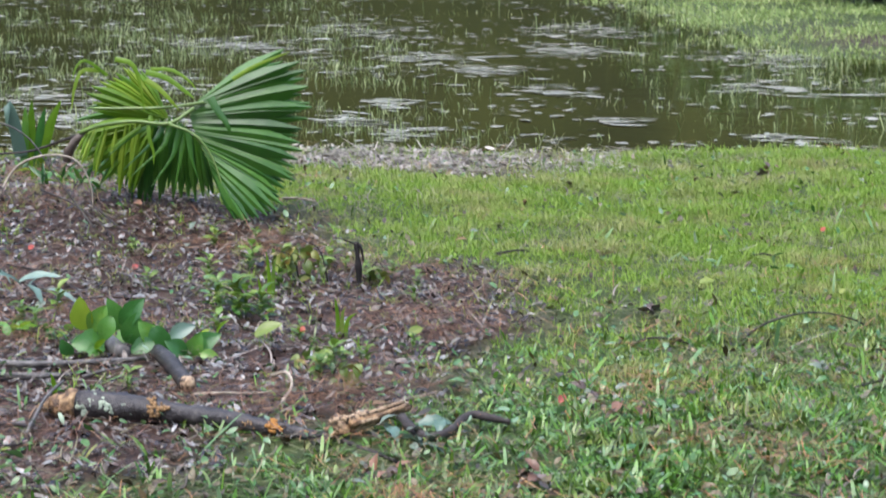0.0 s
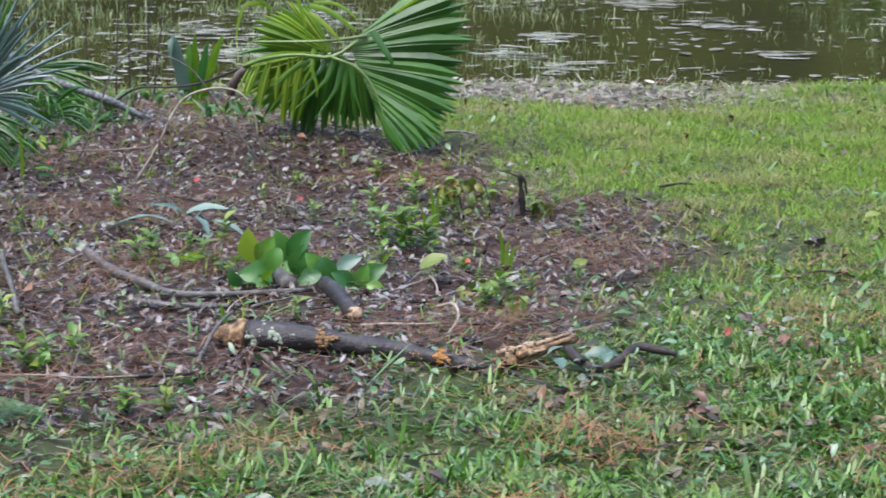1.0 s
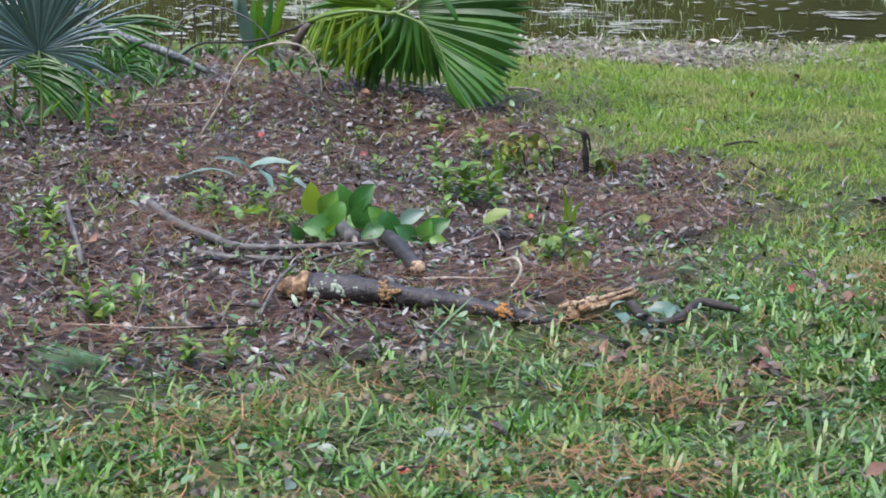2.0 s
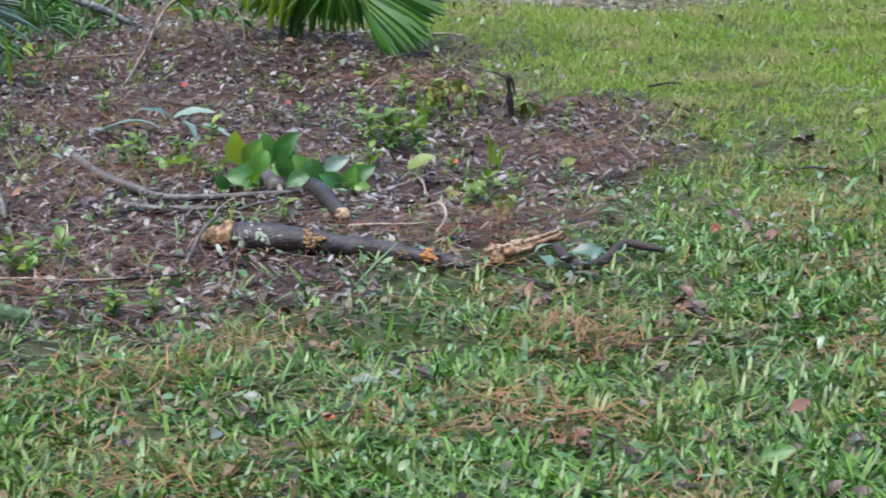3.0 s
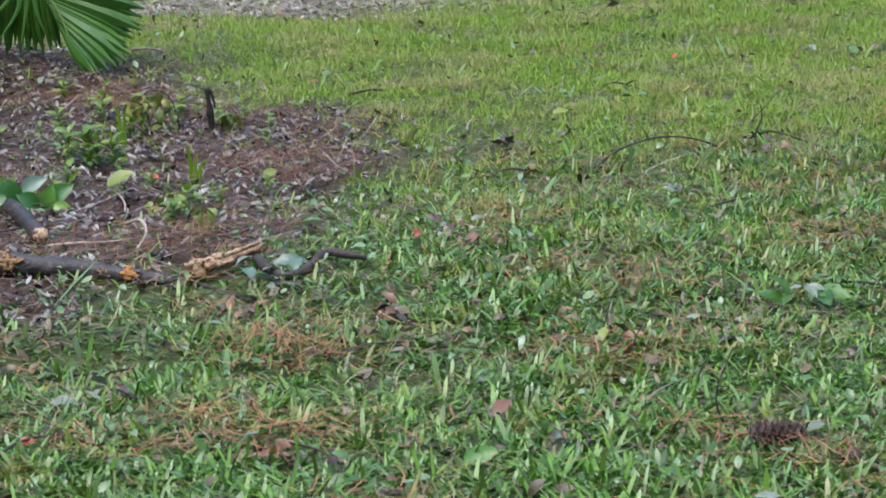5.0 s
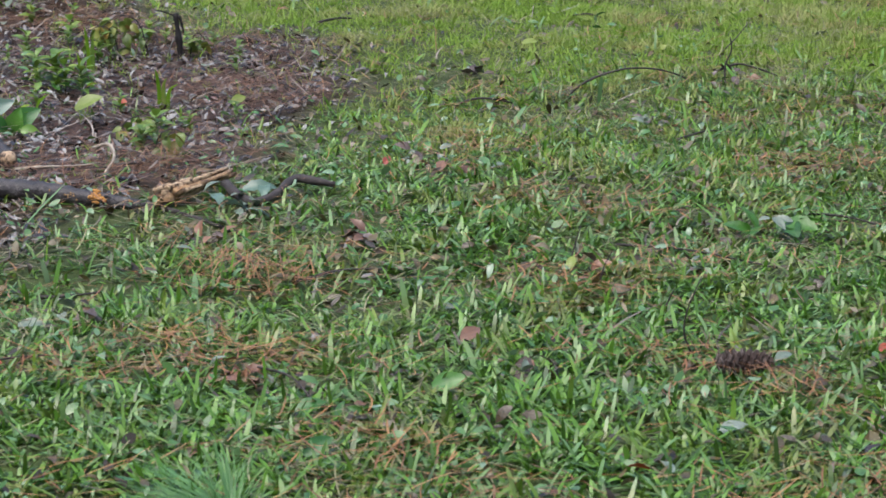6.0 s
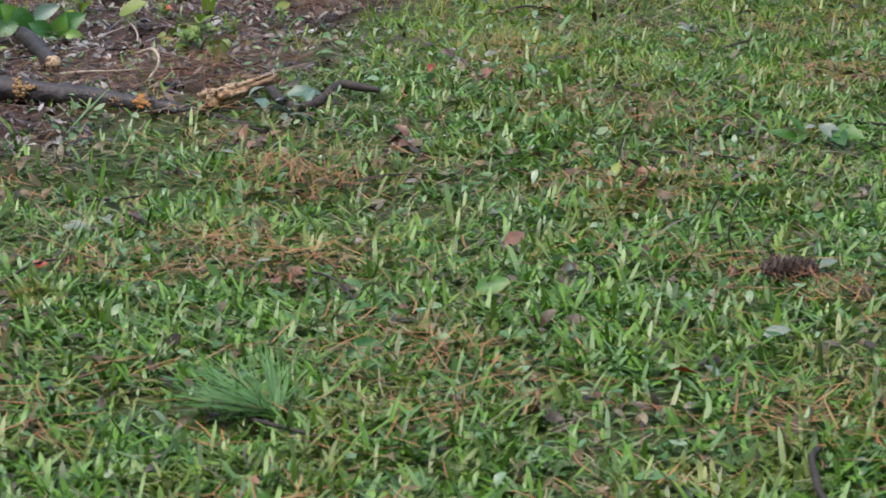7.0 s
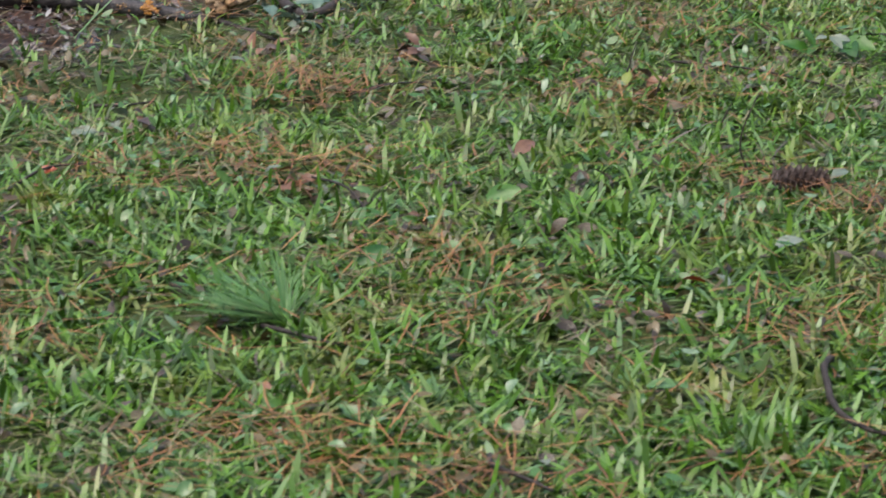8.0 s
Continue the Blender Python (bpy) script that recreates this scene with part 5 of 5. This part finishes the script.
b = scatter(110000, -11, 13, -9, 14, lambda x, y: smooth(10.5, 5.0, np.hypot(x - 1, y - 3) + 1.2 * wob(x, y, 1.5, 4.0)) * (1 - .85 * near_path(x, y)) * np.maximum(lawn_share(x, y), .08) * (pond_depth(x, y) < .1))
k = len(b)
stuff("rough_lawn", blades("rough_lawn", b, rng.uniform(0, 6.283, k), np.clip(rng.normal(.9, .35, k), .2, 1.5), rng.gamma(9, .0085, k), rng.uniform(.008, .016, k), rng.uniform(0, .9, k), GRASS), GRASS, "rougher green lawn grass round about", "grass")


def leaf_litter(name, n, keep, size, material, label, flat=.22, box=(-4, 7.5, 1.8, 12.6), z=(.004, .02), slim=(.28, .6)):
    b = scatter(n, *box, keep)
    k = len(b)
    b[:, 2] += rng.uniform(*z, k)
    ln = rng.uniform(*size, k)
    me = leaves(name, b, rng.uniform(0, 6.283, k), rng.normal(0, flat, k), ln, ln * rng.uniform(*slim, k), rng.normal(.08, .1, k), rng.normal(0, flat, k))
    return stuff(name, me, material, label, "leaves")


leaf_litter("leaf_litter", 170000, lambda x, y: near_path(x, y) * (litter_amount(x, y) * .95 + .02) * (pond_depth(x, y) < .2), (.016, .050), DEADLEAF, "wet brown and grey fallen leaf litter", .34, slim=(.20, .46))
leaf_litter("lawn_leaves", 150000, lambda x, y: near_path(x, y) * lawn_share(x, y) * (.08 + .34 * (1 - patches(x, y))) * (.20 + .80 * smooth(8.5, 6.3, y)) * (pond_depth(x, y) < .1), (.016, .048), LAWNLEAF, "brown and tan dead leaves among grass", .45, z=(.006, .035))
leaf_litter("green_leaves", 190000, lambda x, y: near_path(x, y) * (.10 + .10 * patches(x, y) - .04 * litter_amount(x, y)) * (.12 + .88 * smooth(8.5, 6.2, y)) * (pond_depth(x, y) < .1), (.012, .042), FRESHLEAF, "small fallen green leaves and clover-like weeds", .4, z=(.008, .045))


def straw(name, n, keep, label, material, width=(.0011, .0024), reach=(.08, .20)):
    b = scatter(n, -4, 7.5, 1.8, 12.2, keep)
    k = len(b)
    b[:, 2] += rng.uniform(.012, .05, k)
    me = strands(name, b, rng.uniform(0, 6.283, k), rng.normal(0, .12, k), rng.normal(0, .35, k), rng.uniform(*reach, k), rng.uniform(*width, k))
    return stuff(name, me, material, label, "pine needles")


straw("pine_straw", 300000, lambda x, y: near_path(x, y) * litter_amount(x, y) * np.clip(.10 + .8 * wob(x, y, .42, 12.0), .04, .95) * (pond_depth(x, y) < .1), "red-brown fallen pine needles over the litter bed", BEDNEEDLE)
straw("lawn_straw", 330000, lambda x, y: near_path(x, y) * lawn_share(x, y) * np.clip(.0 + .7 * wob(x, y, .27, 15.0) + .3 * wob(x, y, .09, 25.0), .03, .6) * (.15 + .85 * smooth(9.5, 5.5, y)), "orange-brown pine needles caught in grass", NEEDLE, (.0019, .0037), (.05, .14))


b = scatter(260000, -4, 7.5, 1.8, 12.2, lambda x, y: near_path(x, y) * np.clip(.2 + .55 * wob(x, y, .3, 31.0) + .2 * wob(x, y, .9, 37.0), .05, .8) * (1 - .75 * litter_amount(x, y)) * (pond_depth(x, y) < .05))
k = len(b)
b[:, 2] += rng.uniform(.006, .035, k)
stuff("thatch", strands("thatch", b, rng.uniform(0, 6.283, k), rng.normal(0, .2, k), rng.normal(0, .5, k), rng.uniform(.03, .10, k), rng.uniform(.0015, .0036, k)), THATCH, "pale dry grass thatch and straw bits", "grass")


def twiglets(name, n, keep, label, material=TWIGSTUFF):
    b = scatter(n, -4, 7.5, 2.5, 12.4, keep)
    k = len(b)
    b[:, 2] += rng.uniform(.006, .02, k)
    me = strands(name, b, rng.uniform(0, 6.283, k), rng.normal(0, .12, k), rng.normal(0, .4, k), rng.uniform(.05, .22, k), rng.uniform(.002, .006, k))
    return stuff(name, me, material, label, "twigs")


twiglets("small_twigs", 60000, lambda x, y: near_path(x, y) * (litter_amount(x, y) * .35 + .05) * (pond_depth(x, y) < .1), "small dark twigs and bark bits in the litter")
twiglets("shore_twigs", 150000, lambda x, y: smooth(.6, .1, np.abs(y - 11.7 + .15 * wob(x, y, .5, 4.0))) * smooth(.3, .8, x) * smooth(2.8, 2.0, x) * .9, "grey washed-up twigs along the muddy shore", DEBRIS)


# pale bits strewn to paint the sky's reflection on the wet strip
leaf_litter("shore_debris", 5500, lambda x, y: smooth(.8, .15, np.abs(y - 11.68 + .2 * wob(x, y, .5, 4.0))) * smooth(.4, .9, x) * smooth(2.7, 1.8, x) * np.clip(.4 + .7 * wob(x, y, .2, 43.0), .02, 1), (.02, .06), DEBRIS, "pale leaf bits on the muddy shore, standing in for wet sheen", .2, box=(0, 3, 10.5, 12.5), slim=(.2, .5))


def pond_patches(x, y):
    left = smooth(2.9, .6, x + .7 * wob(x, y, 1.0, 2.0)) * smooth(25, 18, y)
    right = smooth(2.6, 4.2, x - .12 * (y - 14) + .5 * wob(x, y, .9, 3.0))
    return np.clip(.02 + .95 * left + .55 * right, 0, 1) * np.clip(.35 + .9 * wob(x, y, .45, 7.0), .03, 1) * (pond_depth(x, y) > -.1) * smooth(-.1, .4, pond_depth(x, y))


b = scatter(260000, -3.6, 7.6, 12.0, 23.5, lambda x, y: pond_patches(x, y) * .33)
b[:, 2] = WATER_Z - .01
k = len(b)
stuff("reeds", blades("reeds", b, rng.uniform(0, 6.283, k), np.abs(rng.normal(.2, .35, k)), rng.gamma(4, .0125, k), rng.uniform(.003, .007, k), rng.uniform(0, .9, k), REED), REED, "grass blades standing out of flooded shallows", "grass")
b = scatter(30000, -3.6, 7.6, 12.2, 23.5, lambda x, y: np.clip(.10 + .35 * wob(x, y, .7, 21.0) + .25 * pond_patches(x, y) + .45 * smooth(.9, .0, x + .3 * wob(x, y, .4, 5.0)) * smooth(15.5, 13.5, y), .02, 1) * (pond_depth(x, y) > .1))
b[:, 2] = WATER_Z + .006
k = len(b)
ln = rng.gamma(2.2, .021, k)
stuff("floating_leaves", leaves("floating_leaves", b, rng.normal(0, .5, k), rng.normal(0, .02, k), ln, ln * rng.uniform(.25, .7, k), np.full(k, .01), rng.normal(0, .03, k)), FLOAT, "leaves and debris floating on water, pale from painted sky glints", "leaves")
# mats of bleached reed bits and painted sky sheen adrift, each a long patch
MATS = [(1.02, 17.6, .45), (.55, 17.8, .35), (3.05, 17.5, .40), (3.9, 15.2, .28), (1.42, 14.25, .13), (1.37, 13.0, .12), (3.35, 19.1, .5), (1.1, 13.5, .16), (2.5, 14.9, .15), (2.58, 13.5, .10), (3.32, 12.8, .12), (2.0, 17.0, .3), (1.7, 19.0, .5), (4.3, 17.0, .45), (.1, 15.5, .35), (-.3, 13.6, .3), (-.6, 14.6, .35), (.4, 13.2, .2), (2.3, 16.1, .2)]
for x, y, wide in MATS:
    n = int(170 * wide) + 6
    b = np.stack([rng.normal(x, wide * .55, n), rng.normal(y, wide * .8, n), np.full(n, WATER_Z + .006)], 1)
    ok = pond_depth(b[:, 0], b[:, 1]) > .15
    b, n = b[ok], int(ok.sum())
    me = strands("reed_mat", b, rng.normal(0, .3, n), rng.normal(0, .02, n), rng.normal(0, .4, n), rng.gamma(3, .045, n), rng.uniform(.012, .05, n))
    tagged(link("reed_mat", me, FLOAT), "pale reed mat adrift with sky sheen put into its colour", "reeds", "floating mats", "stuff")
b = scatter(110000, 3.2, 9.5, 14.5, 26, lambda x, y: smooth(.9, -.1, pond_depth(x, y) + .4 * wob(x, y, .5, 17.0)) * np.clip(.55 + .8 * wob(x, y, .6, 23.0), .08, 1))
k = len(b)
b[:, 2] = np.maximum(b[:, 2], WATER_Z - .01)
stuff("bank_grass", blades("bank_grass", b, rng.uniform(0, 6.283, k), np.abs(rng.normal(.6, .35, k)), rng.gamma(7, .0062, k), rng.uniform(.006, .012, k), rng.uniform(.1, 1, k), BANK), BANK, "bright green grass on the far bank", "grass")
